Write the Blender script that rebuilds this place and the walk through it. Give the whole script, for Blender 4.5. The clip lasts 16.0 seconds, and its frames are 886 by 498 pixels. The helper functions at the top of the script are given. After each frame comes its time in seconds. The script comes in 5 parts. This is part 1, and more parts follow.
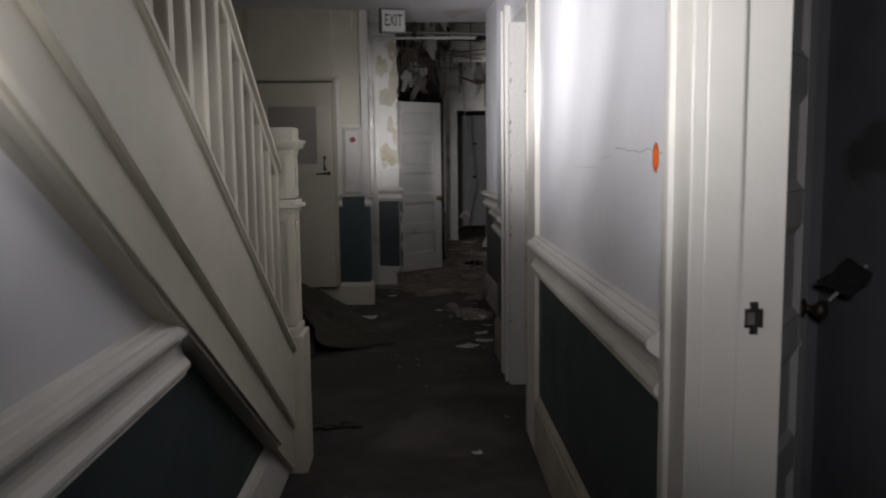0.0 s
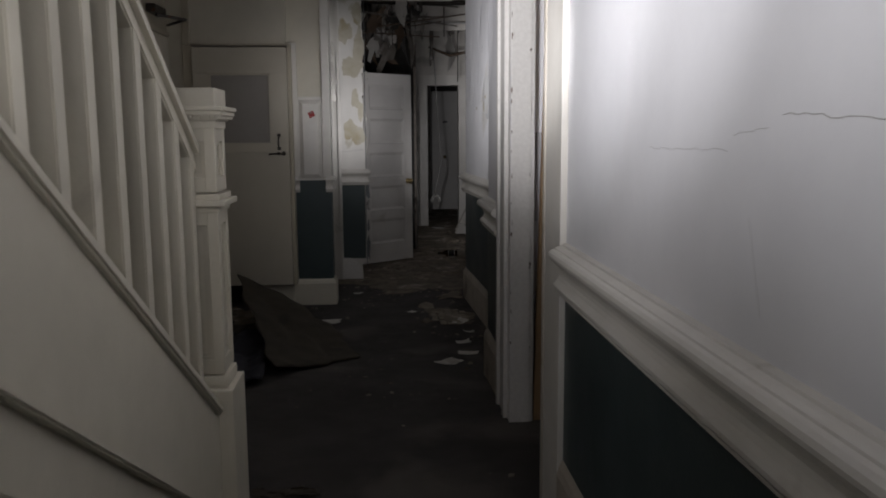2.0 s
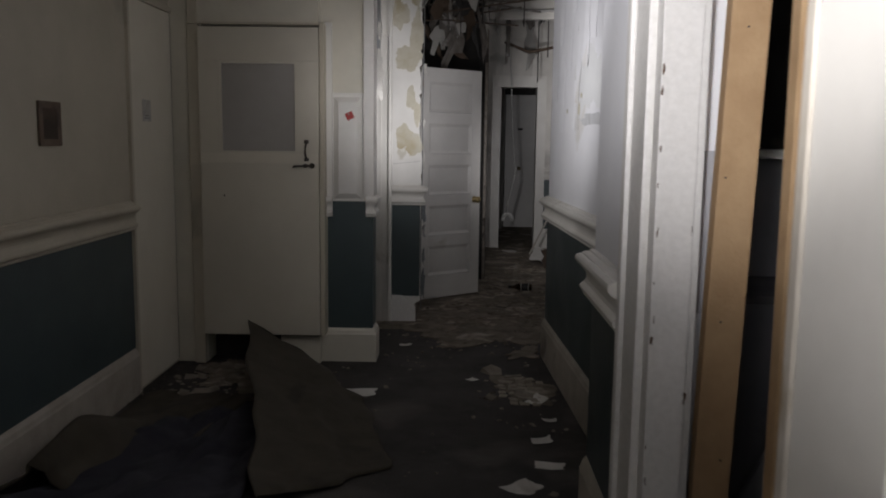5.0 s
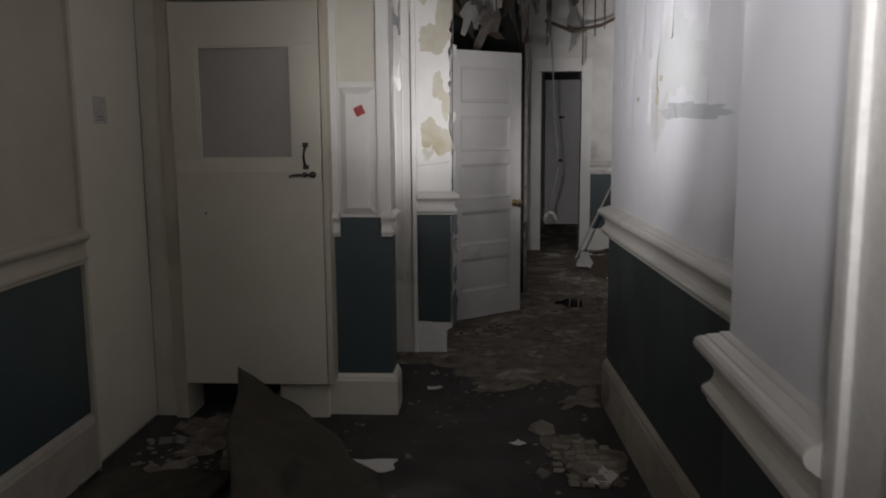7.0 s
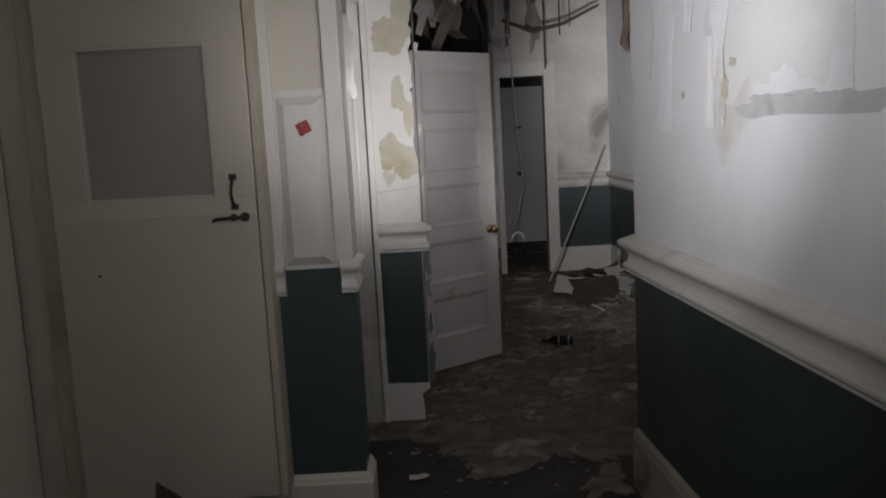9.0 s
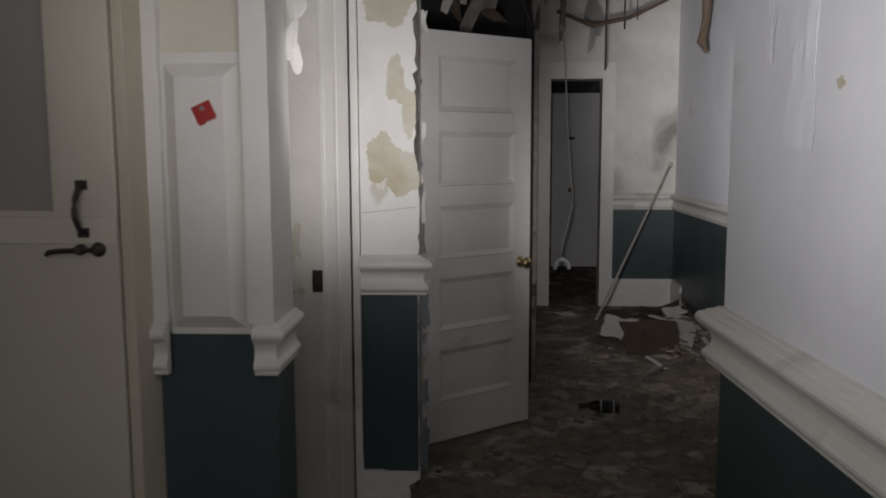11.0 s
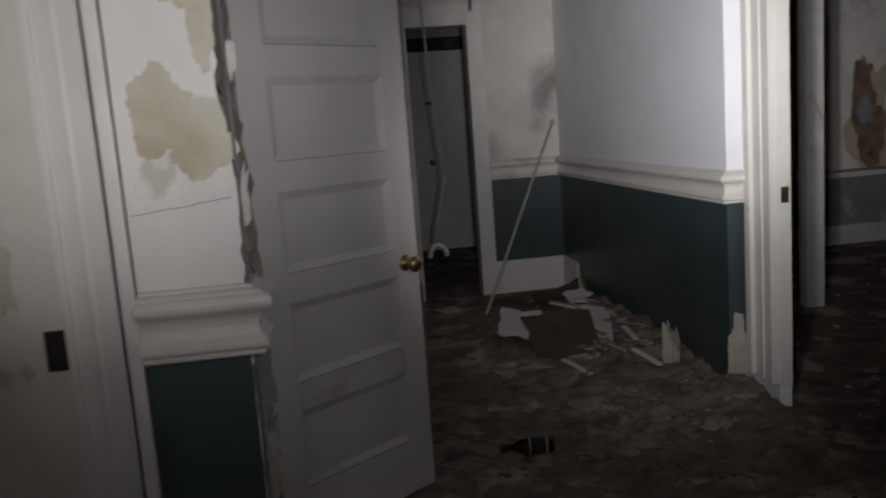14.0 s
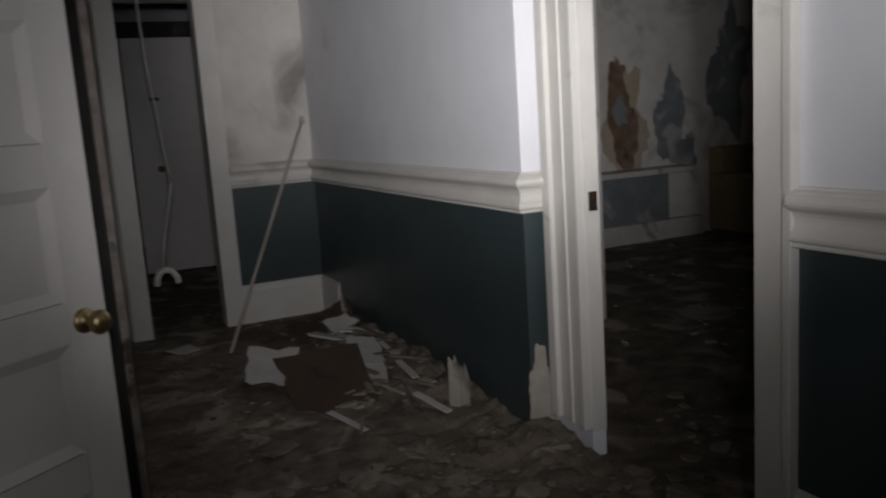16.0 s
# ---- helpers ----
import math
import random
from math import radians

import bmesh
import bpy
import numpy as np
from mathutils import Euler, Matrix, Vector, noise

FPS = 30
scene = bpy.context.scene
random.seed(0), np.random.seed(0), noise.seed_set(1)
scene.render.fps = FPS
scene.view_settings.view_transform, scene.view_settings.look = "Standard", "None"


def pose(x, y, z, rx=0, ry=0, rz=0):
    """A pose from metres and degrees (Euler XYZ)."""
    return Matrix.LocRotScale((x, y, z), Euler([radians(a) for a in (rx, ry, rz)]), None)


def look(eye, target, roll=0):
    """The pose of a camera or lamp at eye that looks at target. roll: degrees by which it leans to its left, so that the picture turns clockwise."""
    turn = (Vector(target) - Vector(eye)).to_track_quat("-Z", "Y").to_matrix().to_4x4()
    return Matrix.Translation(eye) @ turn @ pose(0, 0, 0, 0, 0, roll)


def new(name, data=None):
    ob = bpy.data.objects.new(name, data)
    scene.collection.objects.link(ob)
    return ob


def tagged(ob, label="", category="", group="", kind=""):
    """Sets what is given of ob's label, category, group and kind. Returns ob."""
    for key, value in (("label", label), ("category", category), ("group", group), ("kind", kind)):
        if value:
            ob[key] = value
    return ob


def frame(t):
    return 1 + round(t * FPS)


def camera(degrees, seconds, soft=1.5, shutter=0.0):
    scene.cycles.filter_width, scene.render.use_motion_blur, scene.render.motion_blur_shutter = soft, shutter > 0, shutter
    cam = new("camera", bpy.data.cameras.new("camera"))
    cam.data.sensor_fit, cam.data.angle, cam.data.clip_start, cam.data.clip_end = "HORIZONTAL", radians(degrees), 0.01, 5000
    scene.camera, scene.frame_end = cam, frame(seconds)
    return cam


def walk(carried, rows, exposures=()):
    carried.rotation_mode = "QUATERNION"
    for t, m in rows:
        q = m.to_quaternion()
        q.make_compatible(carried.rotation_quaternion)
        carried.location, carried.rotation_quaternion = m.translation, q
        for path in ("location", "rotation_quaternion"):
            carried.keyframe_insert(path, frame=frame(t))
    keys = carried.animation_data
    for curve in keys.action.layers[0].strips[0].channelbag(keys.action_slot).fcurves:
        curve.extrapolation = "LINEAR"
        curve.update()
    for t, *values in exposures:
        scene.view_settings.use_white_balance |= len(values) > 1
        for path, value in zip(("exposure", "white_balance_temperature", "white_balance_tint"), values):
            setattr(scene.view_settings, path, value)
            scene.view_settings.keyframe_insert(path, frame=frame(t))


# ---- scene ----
cam = camera(57.0, 16.0, soft=1.9, shutter=0.5)
PATH = [
    (0, (0.400, -0.209, 1.408), (0.452, 1.777, 1.179), -0.7),
    (0.5, (0.497, 0.083, 1.405), (0.444, 2.071, 1.186), -0.0),
    (1, (0.502, 0.309, 1.398), (0.459, 2.292, 1.141), 1.3),
    (1.5, (0.379, 0.595, 1.398), (0.476, 2.575, 1.127), 0.4),
    (2, (0.352, 0.773, 1.396), (0.491, 2.748, 1.117), -0.4),
    (2.5, (0.448, 1.077, 1.392), (0.470, 3.063, 1.155), -0.8),
    (3, (0.502, 1.274, 1.401), (0.468, 3.259, 1.162), 0.8),
    (5.5, (0.374, 2.634, 1.425), (0.347, 4.615, 1.152), 0.7),
    (6, (0.292, 2.858, 1.444), (0.349, 4.838, 1.164), 0.2),
    (6.5, (0.345, 3.154, 1.437), (0.326, 5.134, 1.162), 0.1),
    (7, (0.421, 3.426, 1.474), (0.303, 5.401, 1.180), -0.4),
    (7.5, (0.351, 3.707, 1.467), (0.233, 5.681, 1.168), 0.7),
    (8, (0.225, 3.951, 1.505), (0.210, 5.935, 1.249), -4.1),
    (10.5, (0.329, 5.280, 1.446), (0.399, 7.260, 1.174), -0.9),
    (11, (0.429, 5.579, 1.471), (0.320, 7.562, 1.231), -0.2),
    (11.5, (0.447, 5.747, 1.430), (0.579, 7.721, 1.131), 1.4),
    (12, (0.283, 6.075, 1.421), (0.275, 8.063, 1.202), -5.5),
    (12.5, (0.284, 6.282, 1.393), (-0.103, 8.232, 1.172), -4.7),
    (13, (0.406, 6.465, 1.384), (-0.010, 8.397, 1.078), 0.4),
    (13.5, (0.409, 6.680, 1.366), (0.355, 8.651, 1.030), -1.2),
    (14, (0.372, 6.928, 1.372), (0.621, 8.890, 1.073), -4.3),
    (14.5, (0.458, 7.159, 1.347), (0.815, 9.106, 1.064), -4.0),
    (15, (0.590, 7.432, 1.336), (1.030, 9.365, 1.071), -1.5),
    (15.5, (0.588, 7.665, 1.316), (1.217, 9.546, 1.054), -2.7),
    (16, (0.595, 7.827, 1.304), (1.419, 9.619, 0.980), -3.8),
]
walk(cam, [(t, look(eye, target, roll)) for t, eye, target, roll in PATH],
     [(0.0, -0.48), (0.5, -0.52), (1.5, -0.62), (2.5, -0.7), (5.5, -0.08), (7.0, 0.0), (7.5, 0.03), (8.0, -0.04), (10.5, -0.1), (12.0, -0.12), (12.5, 0.05), (13.0, -0.3), (13.5, -0.48), (14.5, -0.62), (15.0, -0.55), (16.0, -0.55)])

# ---- light: spots added along the walk in place of the one carried torch ----
world = bpy.data.worlds.new("dark")
scene.world = world
world.use_nodes = True
world.node_tree.nodes["Background"].inputs[0].default_value = (0.55, 0.6, 0.75, 1)
world.node_tree.nodes["Background"].inputs[1].default_value = 0.002


def torch_standin(eye, target, watts, cone=95, size=0.05, blend=1.0):
    data = bpy.data.lights.new("torch_standin", "SPOT")
    data.energy, data.spot_size, data.spot_blend = watts, radians(cone), blend
    data.shadow_soft_size, data.color = size, (1.0, 0.982, 1.015)
    ob = new("torch_standin", data)
    ob.matrix_world = look(eye, target)
    return ob


# Places and watts are fitted to brightness; several stand off the walker's path.
torch_standin((0.42, -0.32, 1.52), (1.22, 1.15, 1.45), 52, 62)
torch_standin((0.25, 2.50, 1.57), (1.12, 4.25, 1.75), 95, 46)
torch_standin((0.02, 0.58, 1.54), (1.31, 1.92, 2.29), 94.3, 92)
torch_standin((0.02, 0.58, 1.54), (-0.76, 2.42, 1.33), 4.3, 92)
torch_standin((0.02, 1.3, 1.54), (1.25, 2.69, 2.29), 27.3, 92)
torch_standin((0.02, 1.3, 1.54), (0.28, 3.28, 1.34), 2.0, 92)
torch_standin((0.02, 1.73, 1.55), (1.25, 3.12, 2.3), 58.3, 92)
torch_standin((0.02, 1.73, 1.55), (-0.84, 3.52, 1.34), 1.2, 92)
torch_standin((0.02, 2.21, 1.55), (1.25, 3.6, 2.3), 65.0, 92)
torch_standin((0.02, 2.21, 1.55), (1.34, 3.7, 1.34), 8.3, 140)
torch_standin((-0.1, 3.9, 1.64), (1.13, 5.28, 2.39), 42.1, 92)
torch_standin((-0.1, 4.69, 1.6), (1.16, 6.05, 2.35), 42.8, 80)
torch_standin((-0.1, 5.59, 1.6), (0.69, 7.42, 1.39), 14.5, 115)
torch_standin((-0.1, 5.59, 1.6), (-0.9, 7.27, 2.35), 2.0, 80)
torch_standin((0.02, 6.0, 1.56), (1.6, 7.5, 1.84), 33, 80)
torch_standin((0.28, 6.02, 1.56), (0.56, 8.0, 1.35), 2.7, 80)
torch_standin((0.02, 6.0, 1.56), (1.52, 7.41, 2.31), 15.1, 80)
torch_standin((0.26, 6.15, 1.55), (-0.16, 7.50, 1.80), 6.5, 52)
torch_standin((0.36, 6.34, 1.53), (-0.18, 8.24, 1.81), 10.7, 55)
torch_standin((0.43, 7.06, 1.49), (-0.22, 8.93, 1.77), 57, 55)
torch_standin((0.43, 7.06, 1.49), (-0.22, 8.94, 1.28), 4.2, 55)
torch_standin((0.59, 7.48, 1.47), (1.66, 9.15, 1.75), 173.9, 55)
torch_standin((0.59, 7.48, 1.47), (0.03, 9.39, 1.26), 12.2, 55)
torch_standin((0.55, 7.2, 1.5), (0.48, 9.5, 1.55), 7, 34)
torch_standin((0.59, 7.48, 1.47), (1.66, 9.16, 1.26), 36.8, 55)
torch_standin((0.6, 7.78, 1.44), (1.52, 9.55, 1.72), 370, 47)
torch_standin((0.6, 7.78, 1.44), (1.37, 9.61, 1.23), 155, 55)

# ---- materials ----


def nodes_of(m):
    m.use_nodes = True
    return m.node_tree.nodes, m.node_tree.links, m.node_tree.nodes["Principled BSDF"]


def paint(name, base, alt, stain, rough=0.5, scale=6.0, bump=0.15, stain_at=0.62, metal=0.0, fine=90.0, spread=0.06):
    """A surface in two tones of one colour at a middle scale, with stains of a third colour, fine grain and relief."""
    m = bpy.data.materials.new(name)
    n, l, b = nodes_of(m)
    co = n.new("ShaderNodeTexCoord")
    geo = n.new("ShaderNodeNewGeometry")
    info = n.new("ShaderNodeObjectInfo")
    big = n.new("ShaderNodeTexNoise")
    big.inputs["Scale"].default_value, big.inputs["Detail"].default_value, big.inputs["Roughness"].default_value = scale, 7, 0.62
    l.new(geo.outputs["Position"], big.inputs["Vector"])
    mix = n.new("ShaderNodeMix")
    mix.data_type = "RGBA"
    mix.inputs["A"].default_value, mix.inputs["B"].default_value = (*base, 1), (*alt, 1)
    r1 = n.new("ShaderNodeMapRange")
    r1.inputs[1].default_value, r1.inputs[2].default_value = 0.35, 0.65
    l.new(big.outputs["Fac"], r1.inputs[0])
    l.new(r1.outputs[0], mix.inputs["Factor"])
    st = n.new("ShaderNodeTexNoise")
    st.inputs["Scale"].default_value, st.inputs["Detail"].default_value, st.inputs["Distortion"].default_value = scale * 0.45, 9, 0.6
    off = n.new("ShaderNodeVectorMath")
    off.operation = "ADD"
    off.inputs[1].default_value = (7.3, 1.9, 4.1)
    l.new(geo.outputs["Position"], off.inputs[0])
    l.new(off.outputs[0], st.inputs["Vector"])
    r2 = n.new("ShaderNodeMapRange")
    r2.inputs[1].default_value, r2.inputs[2].default_value = stain_at, stain_at + spread
    l.new(st.outputs["Fac"], r2.inputs[0])
    mix2 = n.new("ShaderNodeMix")
    mix2.data_type = "RGBA"
    mix2.inputs["B"].default_value = (*stain, 1)
    l.new(mix.outputs["Result"], mix2.inputs["A"])
    l.new(r2.outputs[0], mix2.inputs["Factor"])
    hsv = n.new("ShaderNodeHueSaturation")
    r3 = n.new("ShaderNodeMapRange")
    r3.inputs[3].default_value, r3.inputs[4].default_value = 0.92, 1.06
    l.new(info.outputs["Random"], r3.inputs[0])
    l.new(r3.outputs[0], hsv.inputs["Value"])
    l.new(mix2.outputs["Result"], hsv.inputs["Color"])
    l.new(hsv.outputs["Color"], b.inputs["Base Color"])
    small = n.new("ShaderNodeTexNoise")
    small.inputs["Scale"].default_value, small.inputs["Detail"].default_value = fine, 4
    l.new(geo.outputs["Position"], small.inputs["Vector"])
    add = n.new("ShaderNodeMath")
    add.operation = "MULTIPLY_ADD"
    add.inputs[1].default_value = 2.0
    l.new(big.outputs["Fac"], add.inputs[0])
    l.new(small.outputs["Fac"], add.inputs[2])
    bp = n.new("ShaderNodeBump")
    bp.inputs["Strength"].default_value, bp.inputs["Distance"].default_value = bump, 0.01
    l.new(add.outputs[0], bp.inputs["Height"])
    l.new(bp.outputs["Normal"], b.inputs["Normal"])
    rr = n.new("ShaderNodeMapRange")
    rr.inputs[3].default_value, rr.inputs[4].default_value = max(rough - 0.12, 0.05), min(rough + 0.14, 1)
    l.new(big.outputs["Fac"], rr.inputs[0])
    l.new(rr.outputs[0], b.inputs["Roughness"])
    b.inputs["Metallic"].default_value = metal
    return m


M_WHITE = paint("white_plaster", (0.76, 0.76, 0.78), (0.70, 0.70, 0.72), (0.60, 0.585, 0.56), 0.55, 2.5, 0.035, 0.66)
M_CREAM = paint("cream_wall", (0.50, 0.45, 0.35), (0.45, 0.405, 0.315), (0.36, 0.33, 0.26), 0.55, 2.5, 0.12, 0.66)
M_MOULD = paint("mouldy_plaster", (0.70, 0.67, 0.62), (0.58, 0.555, 0.51), (0.24, 0.23, 0.21), 0.7, 3.4, 0.25, 0.56, spread=0.14)
M_TRIM = paint("trim_paint", (0.72, 0.695, 0.645), (0.66, 0.635, 0.585), (0.50, 0.47, 0.42), 0.38, 5, 0.06, 0.66)
M_DIRTYTRIM = paint("dirty_skirting", (0.44, 0.40, 0.34), (0.36, 0.32, 0.265), (0.20, 0.165, 0.13), 0.55, 6, 0.15, 0.60, spread=0.1)
M_CHIP = paint("chipped_paint", (0.74, 0.72, 0.69), (0.66, 0.64, 0.61), (0.20, 0.13, 0.09), 0.45, 60, 0.05, 0.745, spread=0.02)
M_STAIRP = paint("stair_paint", (0.63, 0.59, 0.49), (0.57, 0.535, 0.445), (0.42, 0.39, 0.33), 0.42, 4, 0.06, 0.68)
M_DADO = paint("blue_dado", (0.050, 0.069, 0.072), (0.042, 0.059, 0.062), (0.032, 0.046, 0.048), 0.38, 3, 0.08, 0.66)
M_DOOR = paint("door_paint", (0.70, 0.68, 0.65), (0.64, 0.62, 0.59), (0.50, 0.47, 0.42), 0.42, 4, 0.07, 0.67)
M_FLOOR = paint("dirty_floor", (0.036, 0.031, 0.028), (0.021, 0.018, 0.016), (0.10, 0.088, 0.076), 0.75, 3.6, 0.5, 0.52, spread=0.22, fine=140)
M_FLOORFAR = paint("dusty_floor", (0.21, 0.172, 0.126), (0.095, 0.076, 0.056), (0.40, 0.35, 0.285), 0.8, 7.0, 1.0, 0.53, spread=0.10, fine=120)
M_STAINC = paint("stained_cream", (0.68, 0.65, 0.58), (0.60, 0.57, 0.50), (0.40, 0.36, 0.22), 0.6, 4.5, 0.15, 0.68, spread=0.03)
# Near-black colour stands in for missing light in the side rooms and voids.
M_DARK = paint("unlit_near_black", (0.05, 0.046, 0.042), (0.03, 0.028, 0.026), (0.10, 0.09, 0.08), 0.85, 3, 0.4)
M_CEIL = paint("ceiling_plaster", (0.62, 0.61, 0.62), (0.55, 0.54, 0.55), (0.42, 0.39, 0.34), 0.7, 2, 0.15)
M_WOOD = paint("raw_stud_wood", (0.42, 0.28, 0.15), (0.34, 0.215, 0.11), (0.20, 0.12, 0.06), 0.65, 9, 0.2, 0.66)
M_OLDWOOD = paint("old_wood", (0.13, 0.09, 0.06), (0.09, 0.06, 0.04), (0.05, 0.035, 0.025), 0.7, 9, 0.3)
M_IRON = paint("dark_iron", (0.07, 0.06, 0.052), (0.05, 0.043, 0.038), (0.14, 0.07, 0.035), 0.45, 40, 0.2, 0.62, 0.7)
M_BRASS = paint("brass", (0.42, 0.33, 0.17), (0.33, 0.255, 0.13), (0.16, 0.12, 0.06), 0.38, 30, 0.08, 0.66, 1.0)

# ---- mesh tools ----


def part(name, bm, material, parent=None, label=""):
    mesh = bpy.data.meshes.new(name)
    bmesh.ops.recalc_face_normals(bm, faces=bm.faces[:])
    bm.to_mesh(mesh)
    bm.free()
    mats = material if isinstance(material, (list, tuple)) else [material]
    for mt in mats:
        mesh.materials.append(mt)
    ob = new(name, mesh)
    if parent is not None:
        ob.parent = parent
        ob.matrix_parent_inverse = Matrix.Identity(4)
        ob.matrix_basis = parent_world(parent).inverted()
    if label:
        ob["label"] = label
    return ob


def parent_world(ob):
    m = ob.matrix_basis.copy()
    while ob.parent is not None:
        ob = ob.parent
        m = ob.matrix_basis @ m
    return m


def box(bm, x0, x1, y0, y1, z0, z1, bevel=0.0, m=None, mat=0):
    c = Matrix.LocRotScale(((x0 + x1) / 2, (y0 + y1) / 2, (z0 + z1) / 2), None, (abs(x1 - x0), abs(y1 - y0), abs(z1 - z0)))
    r = bmesh.ops.create_cube(bm, size=1, matrix=(m @ c) if m is not None else c)
    faces = {f for v in r["verts"] for f in v.link_faces}
    if bevel > 0:
        edges = list({e for v in r["verts"] for e in v.link_edges})
        out = bmesh.ops.bevel(bm, geom=edges, offset=bevel, segments=2, affect="EDGES", profile=0.7)
        faces = {f for f in faces if f.is_valid} | set(out["faces"])
    for f in faces:
        f.material_index = mat
    return bm


def boxes(*list_of):
    bm = bmesh.new()
    for b in list_of:
        box(bm, *b[:6], bevel=b[6] if len(b) > 6 else 0.0)
    return bm


def run(bm, profile, path, flip=1, close=True):
    """Sweeps a profile of (out, up) along a flat path of (x, y) with mitred corners; out is to the path's right."""
    rings = []
    k = len(path)
    for i, p in enumerate(path):
        p = Vector(p)
        d0 = (p - Vector(path[i - 1])).normalized() if i > 0 else None
        d1 = (Vector(path[i + 1]) - p).normalized() if i < k - 1 else None
        d0, d1 = d0 or d1, d1 or d0
        n0, n1 = Vector((d0.y, -d0.x)) * flip, Vector((d1.y, -d1.x)) * flip
        nn = (n0 + n1)
        nn = nn / max(nn.dot(n0), 0.2)
        rings.append([bm.verts.new((p.x + nn.x * o, p.y + nn.y * o, z)) for o, z in profile])
    for a, b in zip(rings, rings[1:]):
        for i in range(len(profile) - 1):
            bm.faces.new((a[i], a[i + 1], b[i + 1], b[i]))
        bm.faces.new((a[-1], a[0], b[0], b[-1]))
    if close:
        bm.faces.new(rings[0])
        bm.faces.new(list(reversed(rings[-1])))
    return bm


def lathe(bm, profile, m=None, seg=16):
    """Turns a profile of (radius, height) about z."""
    rings = []
    for r, h in profile:
        if r < 1e-5:
            rings.append([bm.verts.new((m or Matrix()) @ Vector((0, 0, h)))])
        else:
            rings.append([bm.verts.new((m or Matrix()) @ Vector((r * math.cos(2 * math.pi * i / seg), r * math.sin(2 * math.pi * i / seg), h))) for i in range(seg)])
    for a, b in zip(rings, rings[1:]):
        for i in range(seg):
            j = (i + 1) % seg
            if len(a) == 1 and len(b) > 1:
                bm.faces.new((a[0], b[i], b[j]))
            elif len(b) == 1 and len(a) > 1:
                bm.faces.new((a[i], a[j], b[0]))
            elif len(a) > 1:
                bm.faces.new((a[i], a[j], b[j], b[i]))
    return bm


def tube(bm, pts, r, seg=8):
    """A round pipe or cable through points."""
    pts = [Vector(p) for p in pts]
    rings = []
    up = Vector((0, 0, 1))
    for i, p in enumerate(pts):
        d = (pts[min(i + 1, len(pts) - 1)] - pts[max(i - 1, 0)]).normalized()
        a = d.cross(up)
        if a.length < 0.05:
            a = d.cross(Vector((1, 0, 0)))
        a.normalize()
        b = d.cross(a)
        rr = r[i] if isinstance(r, (list, tuple)) else r
        rings.append([bm.verts.new(p + (a * math.cos(2 * math.pi * k / seg) + b * math.sin(2 * math.pi * k / seg)) * rr) for k in range(seg)])
    for a, b in zip(rings, rings[1:]):
        for k in range(seg):
            j = (k + 1) % seg
            bm.faces.new((a[k], a[j], b[j], b[k]))
    bm.faces.new(list(reversed(rings[0])))
    bm.faces.new(rings[-1])
    return bm


def smooth(ob):
    for p in ob.data.polygons:
        p.use_smooth = True
    return ob


def thing(name, label, category, group="", kind="", m=None):
    ob = new(name)
    ob.empty_display_size = 0.1
    if m is not None:
        ob.matrix_basis = m
    return tagged(ob, label, category, group, kind)


def structure(name, bm, material, label, category="wall"):
    return tagged(part(name, bm, material), label, category, kind="structure")


# ---- plan ----
CEIL, RAIL0, RAIL1, BASE = 2.74, 0.915, 1.070, 0.26
XA, XB, XL = 0.893, 1.037, -1.32      # right wall of the near hall, of the far hall, left wall
RAILP = [(o, RAIL0 + z) for o, z in ((0.0, 0.0), (0.026, 0.0), (0.031, 0.004), (0.031, 0.010), (0.027, 0.013), (0.036, 0.016), (0.041, 0.023), (0.041, 0.031),
         (0.036, 0.038), (0.028, 0.046), (0.023, 0.057), (0.022, 0.068), (0.025, 0.080), (0.032, 0.091), (0.042, 0.099), (0.051, 0.105), (0.056, 0.113), (0.057, 0.121),
         (0.054, 0.130), (0.047, 0.136), (0.038, 0.138), (0.036, 0.142), (0.027, 0.146), (0.017, 0.148), (0.015, 0.153), (0.0, 0.155))]
SPLAY = Matrix.Translation((XB, 7.68, 0)) @ Matrix.Rotation(math.atan(0.048), 4, "Z") @ Matrix.Translation((-XB, -7.68, 0))   # the far hall widens towards the stairs
BASEP = [(0.0, 0.0), (0.022, 0.0), (0.022, BASE - 0.045), (0.018, BASE - 0.035), (0.015, BASE - 0.02), (0.008, BASE - 0.008), (0.004, BASE), (0.0, BASE)]


def wall_set(name, path, label, dado=True, base=True, flip=1, base_path=None, low=0.0):
    """Chair rail, painted dado and skirting along a wall's face."""
    if dado:
        structure("dado_" + name, run(bmesh.new(), [(-0.002, 0.0), (0.003, 0.0), (0.003, RAIL0 + 0.01), (-0.002, RAIL0 + 0.01)], path, flip), M_DADO,
                  "dark teal painted lower wall, " + label, "dado")
    structure("trim_rail_" + name, run(bmesh.new(), RAILP, path, flip), M_CREAM if name == "d" else M_TRIM, "moulded off-white chair rail, " + label, "chair rail")
    if base:
        structure("baseboard_" + name, run(bmesh.new(), [(o, z + low * 0.95) for o, z in BASEP], base_path or path, flip), M_DIRTYTRIM if name in "abcd" else M_TRIM, "tall scuffed off-white skirting board, " + label, "baseboard")


# floor and ceilings; the near hall lies a little higher and slopes down to the far hall
def fz(y):
    k = min(max((6.2 - y) / 1.7, 0.0), 1.0)
    return 0.135 * k * k * (3 - 2 * k)


